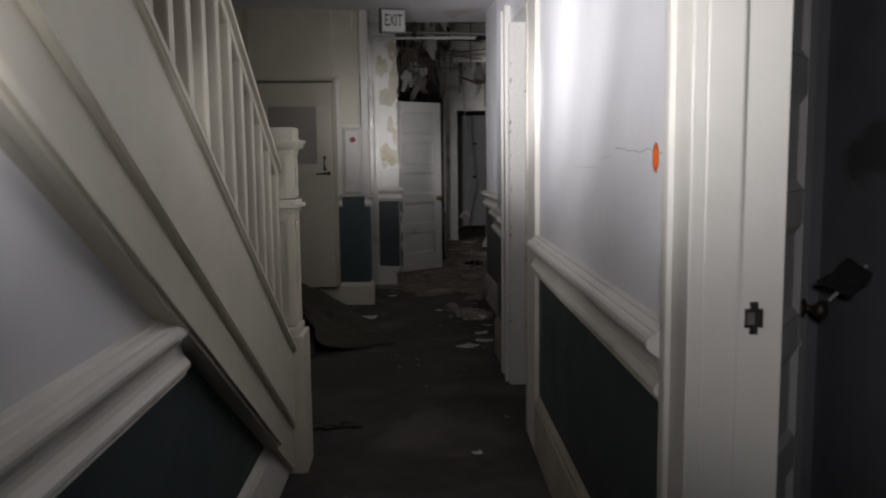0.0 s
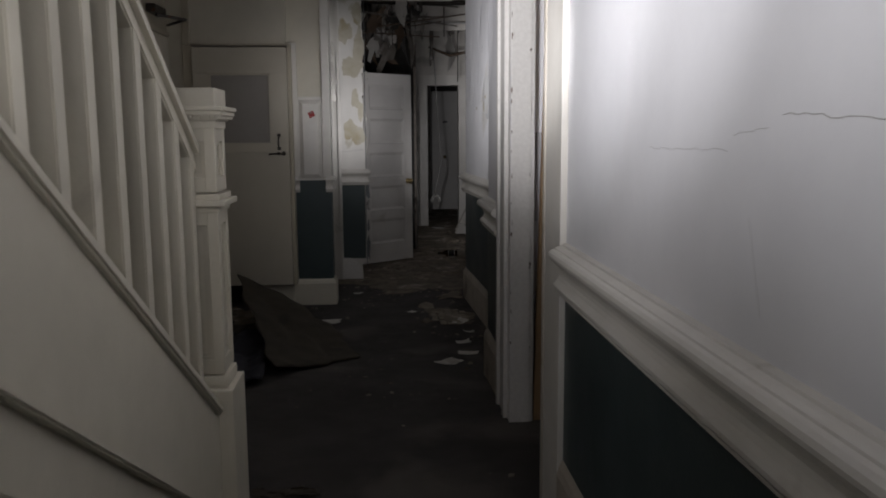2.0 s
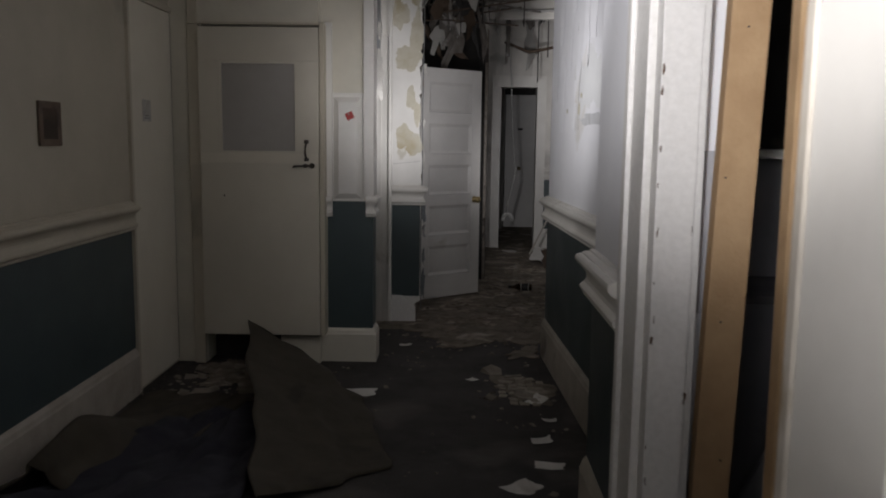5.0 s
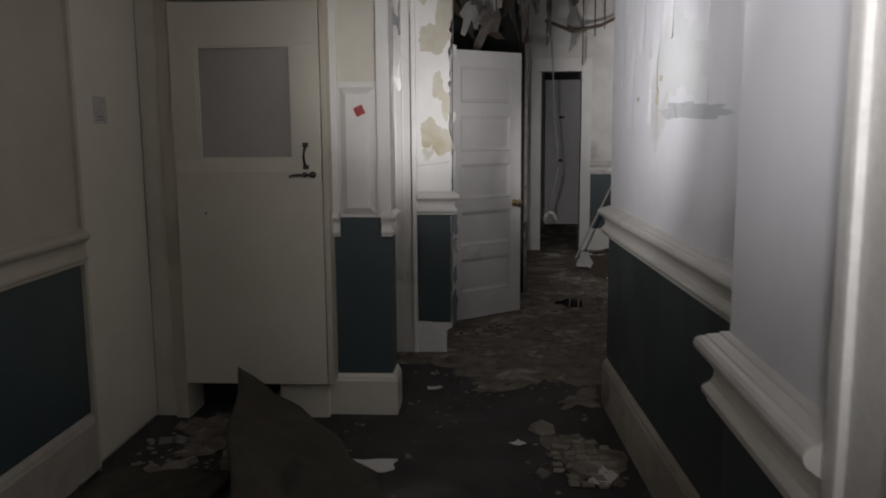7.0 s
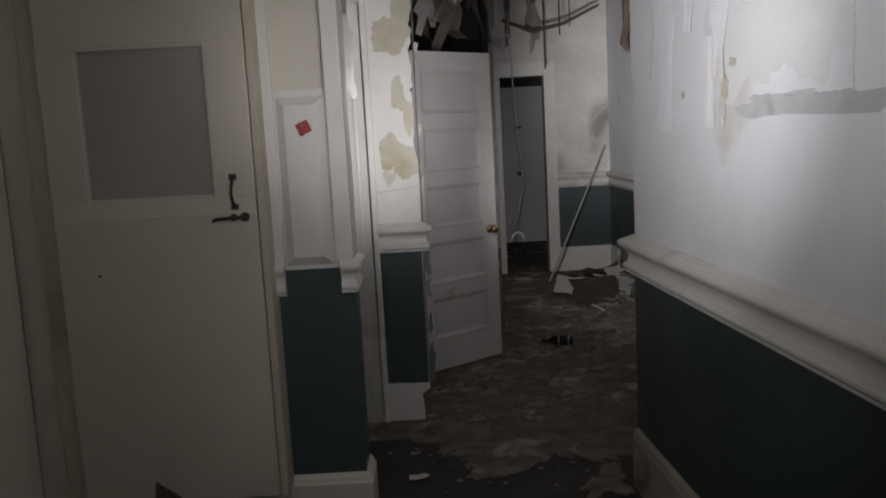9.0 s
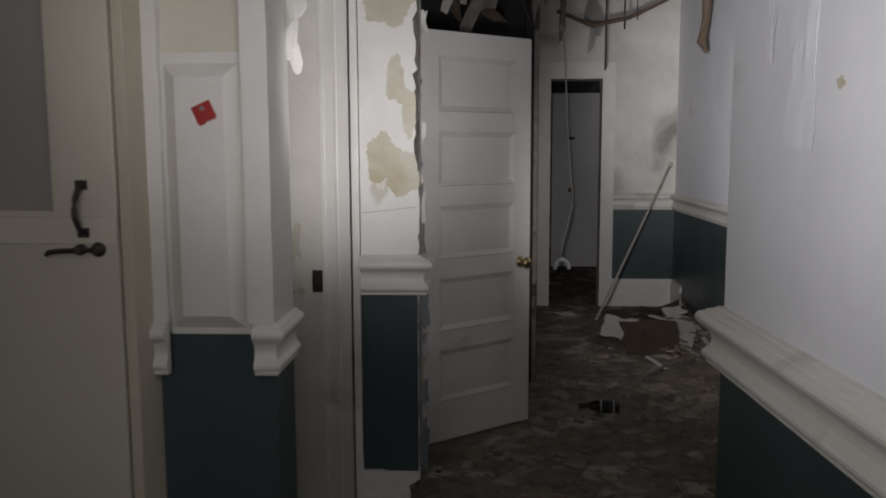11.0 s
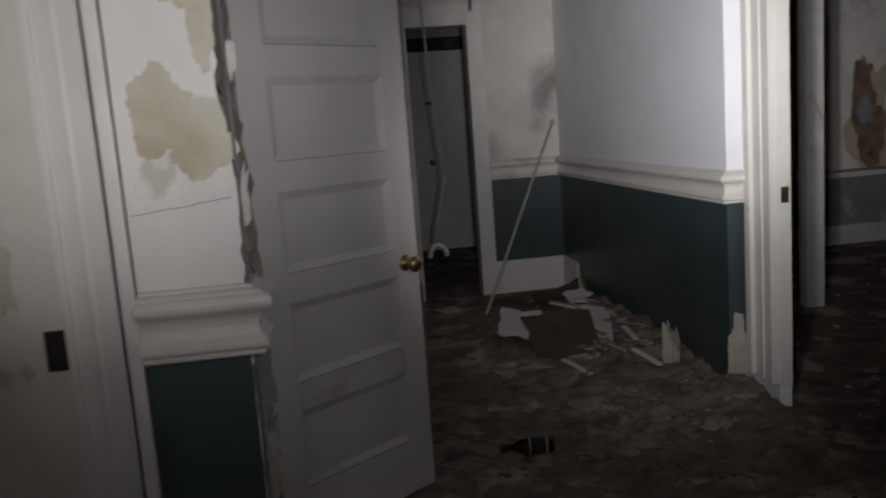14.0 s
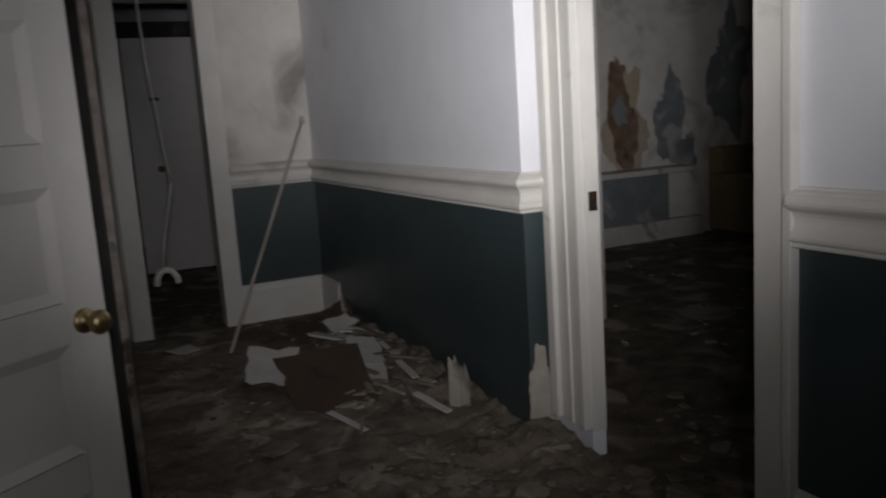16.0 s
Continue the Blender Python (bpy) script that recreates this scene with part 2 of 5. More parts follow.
def floor_bm():
    bm = bmesh.new()
    ys = [-3.0, 2.0] + [4.4 + 0.1 * i for i in range(20)] + [8.4]
    rows = [[bm.verts.new((x, y, fz(y))) for x in (-2.5, 9.0)] + [bm.verts.new((x, y, -0.12)) for x in (9.0, -2.5)] for y in ys]
    for a, b in zip(rows, rows[1:]):
        for i in range(4):
            bm.faces.new((a[i], a[(i + 1) % 4], b[(i + 1) % 4], b[i]))
    bm.faces.new(rows[0])
    bm.faces.new(list(reversed(rows[-1])))
    return bm


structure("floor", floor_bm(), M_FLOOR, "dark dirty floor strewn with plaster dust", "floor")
structure("ceiling_hall", boxes((-0.12, 1.02, -3.0, 5.03, CEIL, CEIL + 0.12), (-1.5, -0.12, 2.6, 5.03, CEIL, CEIL + 0.12), (-1.5, 1.35, 5.03, 8.25, CEIL, CEIL + 0.12)), M_CEIL, "grey-white plaster ceiling of the hall", "ceiling")
structure("ceiling_far", boxes((-2.5, 9.0, 8.25, 18.0, 3.25, 3.4), (1.17, 9.0, 7.4, 8.25, 3.25, 3.4), (-2.5, -1.5, 7.4, 8.25, 3.25, 3.4), (-1.5, 1.17, 8.22, 8.25, CEIL + 0.12, 3.25)), M_DARK, "bare ceiling above the fallen plaster, void's darkness put into its colour", "ceiling")
structure("ceiling_stairwell", boxes((-1.5, -0.12, -3.0, 2.6, 4.4, 4.5)), M_CEIL, "plaster ceiling high over the stairs", "ceiling")

structure("floor_far", boxes((-2.5, 9.0, 8.4, 18.0, -0.12, 0.0)), M_FLOORFAR, "bare floor coated in trodden plaster dust and mud", "floor")

# right side
structure("wall_east_near", boxes((XA, 1.043, 1.21, 3.41, 0, CEIL), (XA, 1.043, -3.0, 0.25, 0, CEIL), (XA, 1.043, 0.25, 1.21, 2.1, CEIL), (XA, 1.043, 3.41, 4.28, 2.1, CEIL), (XA, 1.043, 4.28, 5.03, 0, CEIL), (1.043, 1.25, 4.93, 5.03, 0, CEIL)), M_WHITE, "white plaster wall with fine cracks", "wall")
structure("wall_east_far", box(bmesh.new(), XB, 1.19, 5.0, 7.68, 0, 3.3, 0, SPLAY), M_WHITE, "white plaster wall with peeling paint", "wall")
wall_set("a", [(XA, 3.166), (XA, 1.345)], "near hall", flip=1, low=0.135)
wall_set("b", [(XA + 0.275, 5.03), (XA, 5.03), (XA, 4.486)], "short wall beside the stripped doorway", flip=1, low=0.11)
wall_set("c", [(2.3, 7.68), (XB, 7.68), (XB + 0.127, 5.03)], "far hall", flip=1)
structure("wall_cross_south", boxes((1.17, 2.3, 7.53, 7.68, 0, 3.3)), M_WHITE, "plain white plaster wall", "wall")
structure("wall_east_rooms", boxes((1.02, 5.0, -3.1, -3.0, 0, 3.3), (3.2, 3.3, -3.0, 7.5, 0, 3.3), (1.32, 3.2, 5.3, 5.4, 0, 3.3)), M_DARK, "inner wall of the side room, coloured near-black for lack of light", "wall")
structure("wall_south", boxes((-1.5, 1.02, -3.1, -3.0, 0, 4.5)), M_WHITE, "plain plaster wall", "wall")
structure("ceiling_rooms", boxes((1.02, 3.3, -3.0, 5.03, CEIL, CEIL + 0.1), (1.35, 3.3, 5.03, 7.6, CEIL, CEIL + 0.1)), M_DARK, "ceiling of the side rooms, coloured near-black for lack of light", "ceiling")

# door casings
structure("trim_casing_a", boxes((0.860, XA, 1.305, 1.345, 0, 2.2, 0.010), (0.871, XA, 1.23, 1.305, 0, 2.2, 0.003), (0.864, XA, 1.19, 1.23, 0, 2.2, 0.005), (0.891, 0.955, 1.188, 1.21, 0, 2.1, 0.004), (0.955, 1.036, 1.194, 1.21, 0, 2.1, 0.002)), M_TRIM, "white moulded door casing", "casing")
structure("trim_casing_b", boxes((0.858, XA, 4.44, 4.486, 0.1, 2.2, 0.010), (0.871, XA, 4.32, 4.44, 0.1, 2.2, 0.003), (0.862, XA, 4.26, 4.32, 0.1, 2.2, 0.005), (0.880, 0.968, 4.20, 4.26, 0.1, 2.1, 0.003), (0.968, 0.985, 4.206, 4.26, 0.1, 2.1, 0.003)), M_CHIP, "white door casing with chipped paint", "casing")
structure("trim_casing_c", boxes((0.872, XA, 3.168, 3.40, 0, 2.2, 0.004), (0.900, 1.03, 3.402, 3.412, 0, 2.1, 0.002)), M_TRIM, "flat white casing at the stripped doorway", "casing")

# left side
structure("wall_west", boxes((XL - 0.15, XL, -3.0, 7.6, 0, 4.5)), M_CREAM, "cream plaster wall", "wall")
wall_set("d", [(XL, 4.5), (XL, 6.74)], "left wall of the hall", flip=1)
structure("wall_closet", boxes((XL, -1.13, 7.42, 7.6, 0, CEIL), (-1.13, -0.41, 7.42, 7.6, 2.09, CEIL), (-0.41, -0.09, 7.50, 7.68, 0, CEIL), (-1.13, -0.41, 7.55, 7.6, 0.19, 2.09), (-0.66, -0.41, 7.42, 7.6, 0, 0.172), (-0.73, -0.66, 7.42, 7.6, 0, 0.075)), M_STAIRP, "cream wall round the closet door", "wall")
structure("wall_west_far", boxes((-1.2, -0.205, 8.66, 8.86, 0, 3.25), (-1.35, -1.2, 7.6, 8.86, 0, 3.25)), M_STAINC, "stained cream wall with a light switch", "wall")
structure("wall_north", boxes((-0.5, 1.01, 13.29, 13.44, 0, 3.3), (1.48, 2.3, 13.29, 13.44, 0, 3.3), (1.01, 1.48, 13.29, 13.44, 2.12, 3.3)), M_MOULD, "mould-stained plaster wall with a doorway", "wall")
structure("wall_east_end", boxes((2.17, 2.32, 10.5, 13.29, 0, 3.3)), M_WHITE, "pale plaster wall over a teal dado", "wall")
structure("wall_east_cross", boxes((2.27, 2.33, 7.5, 9.40, 0, 3.3), (2.27, 2.33, 9.40, 10.24, 2.1, 3.3), (2.27, 2.33, 10.24, 10.5, 0, 3.3)), M_WHITE, "plaster wall with a doorway into a ruined room", "wall")
wall_set("e", [(2.17, 13.29), (2.17, 10.5), (2.27, 10.5)], "end of the corridor", flip=1, base_path=[(2.17, 13.29), (2.17, 12.9)])
wall_set("f", [(1.6, 13.29), (2.17, 13.29)], "end wall", flip=1)
wall_set("g", [(2.27, 9.3), (2.27, 7.68)], "beside the ruined room", flip=1)
structure("trim_casing_d", boxes((2.235, 2.27, 10.24, 10.27, 0.11, 2.2, 0.005), (2.25, 2.27, 10.27, 10.33, 0.11, 2.2, 0.003), (2.243, 2.27, 10.33, 10.35, 0.11, 2.2, 0.004), (2.25, 2.27, 10.35, 10.41, 0.11, 2.2, 0.003), (2.23, 2.27, 10.41, 10.46, 0.11, 2.2, 0.008), (2.245, 2.27, 9.33, 9.43, 0, 2.2, 0.004), (2.235, 2.27, 9.30, 9.33, 0, 2.2, 0.006)), M_TRIM, "off-white door casing", "casing")
structure("trim_casing_e", boxes((1.48, 1.6, 13.26, 13.29, 0, 2.27, 0.004), (0.89, 1.48, 13.26, 13.29, 2.12, 2.27, 0.004), (0.89, 1.01, 13.26, 13.29, 0, 2.12, 0.004)), M_TRIM, "white door casing at the corridor's end", "casing")
structure("trim_casing_f", boxes((-0.21, -0.06, 8.67, 8.70, 0, 2.2, 0.006)), M_TRIM, "white moulded casing on the stub wall", "casing")
structure("wall_back", boxes((-2.5, 9.0, 17.9, 18.0, 0, 3.3), (-2.5, -2.4, 7.6, 18, 0, 3.3), (7.2, 7.3, 7.5, 17.9, 0, 3.3), (2.3, 7.3, 7.4, 7.5, 0, 3.3), (2.3, 7.3, 14.0, 14.1, 0, 3.3)), M_MOULD, "stained plaster wall of the rooms beyond", "wall")


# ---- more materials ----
# Tread colour is darkened to hold the shade behind the balusters.
M_TREAD = paint("shade_dark_tread", (0.07, 0.05, 0.035), (0.05, 0.035, 0.025), (0.12, 0.10, 0.08), 0.6, 8, 0.2)
M_CARPET = paint("carpet_back", (0.060, 0.050, 0.033), (0.046, 0.038, 0.026), (0.035, 0.028, 0.02), 0.9, 7, 0.5, 0.6, fine=300)
M_TARP = paint("dark_blue_cloth", (0.020, 0.020, 0.030), (0.014, 0.014, 0.022), (0.05, 0.05, 0.055), 0.8, 8, 0.4, 0.66, fine=260)
M_CHIPS = paint("plaster_chips", (0.26, 0.23, 0.19), (0.16, 0.135, 0.105), (0.08, 0.065, 0.05), 0.85, 7, 0.4, 0.54, spread=0.1)
M_PAPER = paint("dirty_paper", (0.62, 0.60, 0.56), (0.52, 0.50, 0.46), (0.30, 0.26, 0.21), 0.8, 6, 0.15, 0.6, spread=0.1)
M_CARD = paint("brown_board", (0.074, 0.050, 0.032), (0.060, 0.040, 0.026), (0.040, 0.027, 0.018), 0.8, 7, 0.25)
M_BARE = paint("bare_plaster", (0.47, 0.43, 0.33), (0.55, 0.52, 0.43), (0.42, 0.36, 0.24), 0.85, 10, 0.4, 0.58, spread=0.12)
M_RED = paint("red_plastic", (0.34, 0.022, 0.018), (0.28, 0.018, 0.016), (0.35, 0.02, 0.015), 0.4, 20, 0.05)
M_CRACK = paint("crack_shadow", (0.26, 0.25, 0.24), (0.34, 0.33, 0.32), (0.16, 0.16, 0.15), 0.9, 30, 0.1)
M_GREYMETAL = paint("grey_metal", (0.28, 0.28, 0.28), (0.20, 0.20, 0.20), (0.16, 0.10, 0.06), 0.5, 12, 0.15, 0.6, 0.6)
M_PIPE = paint("painted_pipe", (0.50, 0.49, 0.47), (0.42, 0.41, 0.39), (0.25, 0.16, 0.10), 0.5, 14, 0.15, 0.62)
M_PLASTIC = paint("white_plastic", (0.72, 0.71, 0.67), (0.68, 0.67, 0.63), (0.5, 0.48, 0.42), 0.4, 12, 0.04)
M_SWITCH = paint("ivory_plate", (0.66, 0.62, 0.50), (0.61, 0.57, 0.455), (0.40, 0.35, 0.24), 0.4, 20, 0.05)
# Black of small parts; also colours the strip standing for the dark hinge gap.
M_BLACK = paint("black_parts_and_gap", (0.02, 0.02, 0.02), (0.015, 0.015, 0.015), (0.05, 0.05, 0.05), 0.6, 20, 0.1)
M_YELLOW = paint("ochre_cloth", (0.24, 0.19, 0.10), (0.20, 0.155, 0.085), (0.07, 0.05, 0.03), 0.9, 8, 0.3, fine=250)
M_BROWNSTAIN = paint("brown_stain", (0.14, 0.085, 0.055), (0.24, 0.17, 0.12), (0.07, 0.04, 0.026), 0.85, 7, 0.3, 0.55, spread=0.1)
M_BLUEPATCH = paint("old_blue_paint", (0.16, 0.175, 0.185), (0.22, 0.235, 0.24), (0.38, 0.37, 0.36), 0.75, 6, 0.3, 0.6)
M_LEDGE = paint("ledge_paint", (0.62, 0.60, 0.56), (0.5, 0.48, 0.45), (0.25, 0.2, 0.16), 0.6, 6, 0.2)
M_DUSTY = paint("settled_dust", (0.22, 0.183, 0.142), (0.105, 0.085, 0.064), (0.40, 0.36, 0.30), 0.9, 9, 0.6, 0.6, spread=0.1)
M_CARPETDUST = paint("brown_dust", (0.13, 0.098, 0.066), (0.085, 0.064, 0.044), (0.20, 0.165, 0.125), 0.9, 9, 0.7, 0.62, spread=0.1)
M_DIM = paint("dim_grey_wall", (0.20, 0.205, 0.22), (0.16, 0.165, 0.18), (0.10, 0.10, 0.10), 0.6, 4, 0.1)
M_TANSTAIN = paint("tan_stain", (0.42, 0.35, 0.25), (0.50, 0.43, 0.33), (0.30, 0.22, 0.14), 0.85, 7, 0.2, 0.6, spread=0.1)
M_FROST = paint("frosted_pane", (0.38, 0.355, 0.325), (0.33, 0.308, 0.28), (0.48, 0.455, 0.42), 0.36, 2.2, 0.03, 0.62, spread=0.15)
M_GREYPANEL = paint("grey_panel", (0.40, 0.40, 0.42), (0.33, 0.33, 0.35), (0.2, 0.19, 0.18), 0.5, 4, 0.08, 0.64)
M_OLDJAMB = paint("worn_jamb", (0.34, 0.30, 0.26), (0.20, 0.165, 0.135), (0.06, 0.045, 0.035), 0.6, 14, 0.3, 0.55, spread=0.05)
M_PALEWOOD = paint("pale_wood", (0.50, 0.46, 0.40), (0.43, 0.39, 0.33), (0.3, 0.25, 0.18), 0.6, 10, 0.1)
M_INSUL = paint("hanging_rags", (0.22, 0.20, 0.18), (0.12, 0.105, 0.09), (0.40, 0.38, 0.36), 0.9, 9, 0.5, 0.6)


def glass_material():
    m = bpy.data.materials.new("brown_glass")
    n, l, b = nodes_of(m)
    b.inputs["Base Color"].default_value = (0.10, 0.055, 0.03, 1)
    b.inputs["Roughness"].default_value = 0.08
    b.inputs["Transmission Weight"].default_value = 0.8
    return m


M_GLASS = glass_material()


def glow_edge(name, base, rad):
    """A sprayed spot of paint: full in the middle, with a soft speckled rim."""
    m = bpy.data.materials.new(name)
    n, l, b = nodes_of(m)
    b.inputs["Base Color"].default_value = (*base, 1)
    b.inputs["Roughness"].default_value = 0.6
    co = n.new("ShaderNodeTexCoord")
    ln = n.new("ShaderNodeVectorMath")
    ln.operation = "LENGTH"
    l.new(co.outputs["Object"], ln.inputs[0])
    ns = n.new("ShaderNodeTexNoise")
    ns.inputs["Scale"].default_value, ns.inputs["Detail"].default_value = 260, 3
    l.new(co.outputs["Object"], ns.inputs["Vector"])
    ad = n.new("ShaderNodeMath")
    ad.operation = "MULTIPLY_ADD"
    ad.inputs[1].default_value = rad * 0.5
    l.new(ns.outputs["Fac"], ad.inputs[0])
    l.new(ln.outputs["Value"], ad.inputs[2])
    mr = n.new("ShaderNodeMapRange")
    mr.inputs[1].default_value, mr.inputs[2].default_value = rad * 0.85, rad * 1.45
    mr.inputs[3].default_value, mr.inputs[4].default_value = 1.0, 0.0
    l.new(ad.outputs[0], mr.inputs[0])
    l.new(mr.outputs[0], b.inputs["Alpha"])
    return m


# ---- shapes used again ----


def sheet(bm, outline, m, thick=0.003, curl=0.0, seed=0):
    """A flat torn piece: an outline of (u, v) round its middle, with thickness, bent up at the rim by curl."""
    top, bot = [], []
    cu = sum(p[0] for p in outline) / len(outline)
    cv = sum(p[1] for p in outline) / len(outline)
    R = max(math.hypot(p[0] - cu, p[1] - cv) for p in outline) or 1
    for u, v in outline:
        k = curl * (math.hypot(u - cu, v - cv) / R) ** 2 * (0.5 + noise.noise((u * 5 + seed, v * 5, seed * 1.7)) * 1.2 + 0.3)
        top.append(bm.verts.new(m @ Vector((u, v, thick + k))))
        bot.append(bm.verts.new(m @ Vector((u, v, k))))
    ct, cb = bm.verts.new(m @ Vector((cu, cv, thick))), bm.verts.new(m @ Vector((cu, cv, 0)))
    k = len(outline)
    for i in range(k):
        j = (i + 1) % k
        bm.faces.new((top[i], top[j], ct))
        bm.faces.new((bot[j], bot[i], cb))
        bm.faces.new((top[j], top[i], bot[i], bot[j]))
    return bm


def ragged(w, h, seed, n=22, rough=0.25):
    """An irregular closed outline about w by h."""
    rnd = random.Random(seed)
    ph = rnd.random() * 10
    out = []
    for i in range(n):
        a = 2 * math.pi * i / n
        r = 1 + rough * noise.noise((math.cos(a) * 1.6 + ph, math.sin(a) * 1.6, seed * 0.37)) * 2 + rnd.uniform(-0.5, 0.5) * rough * 0.6
        out.append((w / 2 * r * math.cos(a), h / 2 * r * math.sin(a)))
    return out


def torn(w, h, seed):
    """A torn four-sided piece of board or paper."""
    rnd = random.Random(seed)
    cs = [(-w / 2, -h / 2), (w / 2, -h / 2), (w / 2, h / 2), (-w / 2, h / 2)]
    cs = [(x * rnd.uniform(0.6, 1.05), y * rnd.uniform(0.6, 1.05)) for x, y in cs]
    out = []
    for i in range(4):
        a, b = cs[i], cs[(i + 1) % 4]
        steps = 5
        for s in range(steps):
            f = s / steps
            j = 0.06 * min(w, h)
            out.append((a[0] + (b[0] - a[0]) * f + rnd.uniform(-j, j), a[1] + (b[1] - a[1]) * f + rnd.uniform(-j, j)))
    return out


def facing(x, y, z, way):
    """A pose whose sheet lies on a wall: way is '-y', '-x' or '+x'."""
    r = {"-y": (90, 0, 0), "-x": (90, 0, -90), "+x": (90, 0, 90)}[way]
    return pose(x, y, z, *r)


def obox(bm, a, b, w, h, up=Vector((0, 0, 1)), bevel=0.0):
    """A bar from a to b, w wide and h high."""
    a, b = Vector(a), Vector(b)
    d = b - a
    xd = d.normalized()
    yd = up.cross(xd).normalized()
    zd = xd.cross(yd)
    m = Matrix((xd, yd, zd)).transposed().to_4x4()
    m.translation = (a + b) / 2
    return box(bm, -d.length / 2, d.length / 2, -w / 2, w / 2, -h / 2, h / 2, bevel, m)


# ---- staircase ----
def stair_z(y, at, slope):
    return at[1] + slope * (at[0] - y)


def slope_band(x0, x1, y0, y1, top, low, bevel=0.0):
    """A sloping board between two heights given as functions of y."""
    bm = bmesh.new()
    vs = []
    for x in (x0, x1):
        vs.append([bm.verts.new((x, y0, low(y0))), bm.verts.new((x, y1, low(y1))), bm.verts.new((x, y1, top(y1))), bm.verts.new((x, y0, top(y0)))])
    a, b = vs
    bm.faces.new(a)
    bm.faces.new(list(reversed(b)))
    for i in range(4):
        j = (i + 1) % 4
        bm.faces.new((a[j], a[i], b[i], b[j]))
    if bevel:
        bmesh.ops.bevel(bm, geom=bm.edges[:], offset=bevel, segments=2, affect="EDGES")
    return bm


def staircase():
    st = thing("staircase", "cream painted wooden staircase with square balusters and panelled newel", "staircase")
    Y0, Y1 = -0.9, 3.02
    shoe = lambda y: stair_z(y, (2.83, 0.755), 0.645)
    mid = lambda y: stair_z(y, (2.79, 0.455), 0.625)
    low = lambda y: stair_z(y, (2.48, 0.46), 0.62)
    part("stringer", slope_band(-0.20, -0.116, Y0, Y1, lambda y: shoe(y) - 0.02, lambda y: mid(y) - 0.01), M_STAIRP, st)
    part("lower_stringer", slope_band(-0.20, -0.126, Y0, Y1, lambda y: mid(y) - 0.01, lambda y: max(low(y), 0.0)), M_STAIRP, st)
    part("shoe_rail", slope_band(-0.245, -0.100, Y0, 2.97, shoe, lambda y: shoe(y) - 0.030, 0.006), M_STAIRP, st)
    part("mid_bead", slope_band(-0.13, -0.106, Y0, 2.93, lambda y: mid(y) + 0.006, lambda y: mid(y) - 0.014, 0.004), M_STAIRP, st)
    part("lower_moulding", slope_band(-0.15, -0.104, Y0, 2.60, lambda y: low(y) + 0.045, lambda y: low(y) - 0.004, 0.010), M_STAIRP, st)
    part("lower_bead", slope_band(-0.15, -0.117, Y0, 2.60, lambda y: low(y) + 0.066, lambda y: low(y) + 0.046, 0.005), M_STAIRP, st)
    hr = lambda y: stair_z(y, (3.055, 1.35), 0.635)
    part("handrail", slope_band(-0.212, -0.140, Y0, 3.01, hr, lambda y: hr(y) - 0.055, 0.014), M_STAIRP, st)
    part("handrail_fillet", slope_band(-0.200, -0.152, Y0, 3.01, lambda y: hr(y) - 0.055, lambda y: hr(y) - 0.082, 0.004), M_STAIRP, st)
    y = 2.965
    while y > Y0:
        part("baluster", slope_band(-0.199, -0.153, y - 0.023, y + 0.023, lambda v: hr(v) - 0.07, lambda v: shoe(v) - 0.01, 0.003), M_STAIRP, st)
        y -= 0.143
    for i in range(15):
        yy, zz = 2.95 - 0.285 * i, 0.135 + 0.18 * (i + 1)
        if yy < -1.0:
            break
        part("tread", boxes((-1.31, -0.205, yy - 0.30, yy + 0.025, zz - 0.03, zz, 0.006)), M_TREAD, st, "wooden tread coloured dark for the unlit stairs")
        part("riser", boxes((-1.31, -0.205, yy - 0.02, yy, zz - 0.18, zz - 0.03)), M_STAIRP, st)
    # newel
    cx, cy = -0.170, 3.077
    nw = part("newel_post", boxes((cx - 0.054, cx + 0.054, cy - 0.054, cy + 0.054, 0.0, 1.46)), M_STAIRP, st)
    bm = bmesh.new()
    box(bm, cx - 0.094, cx + 0.094, cy - 0.094, cy + 0.094, 0, 0.70, 0.004)
    box(bm, cx - 0.078, cx + 0.078, cy - 0.078, cy + 0.078, 0.70, 0.735, 0.012)
    part("base_block", bm, M_STAIRP, nw)
    for (z0, z1) in ((0.74, 1.195), (1.245, 1.42)):
        for sx in (-1, 1):
            for sy in (-1, 1):
                part("corner_stile", boxes((cx + sx * 0.055 - 0.015, cx + sx * 0.055 + 0.015, cy + sy * 0.055 - 0.015, cy + sy * 0.055 + 0.015, z0, z1, 0.003)), M_STAIRP, nw)
        for zz in (z0, z1 - 0.04):
            part("rail", boxes((cx - 0.069, cx + 0.069, cy - 0.069, cy + 0.069, zz, zz + 0.04, 0.002)), M_STAIRP, nw)
    for z0, z1 in ((0.78, 1.155), (1.285, 1.38)):
        for r, e in ((0.0615, 0.009), (0.0575, 0.017)):
            bm = bmesh.new()
            for a, b in ((-1, 0), (1, 0), (0, -1), (0, 1)):
                lo, hi = min(0.052 * (a + b), r * (a + b)), max(0.052 * (a + b), r * (a + b))
                for o0, o1, k0, k1 in ((-0.041, -0.041 + e, z0, z1), (0.041 - e, 0.041, z0, z1), (-0.041 + e, 0.041 - e, z0, z0 + e), (-0.041 + e, 0.041 - e, z1 - e, z1)):
                    if a:
                        box(bm, cx + lo, cx + hi, cy + o0, cy + o1, k0, k1)
                    else:
                        box(bm, cx + o0, cx + o1, cy + lo, cy + hi, k0, k1)
            part("panel_moulding", bm, M_STAIRP, nw)
    def collar(z, steps):
        bm = bmesh.new()
        for r, a, b in steps:
            box(bm, cx - r, cx + r, cy - r, cy + r, z + a, z + b, 0.003)
        return bm

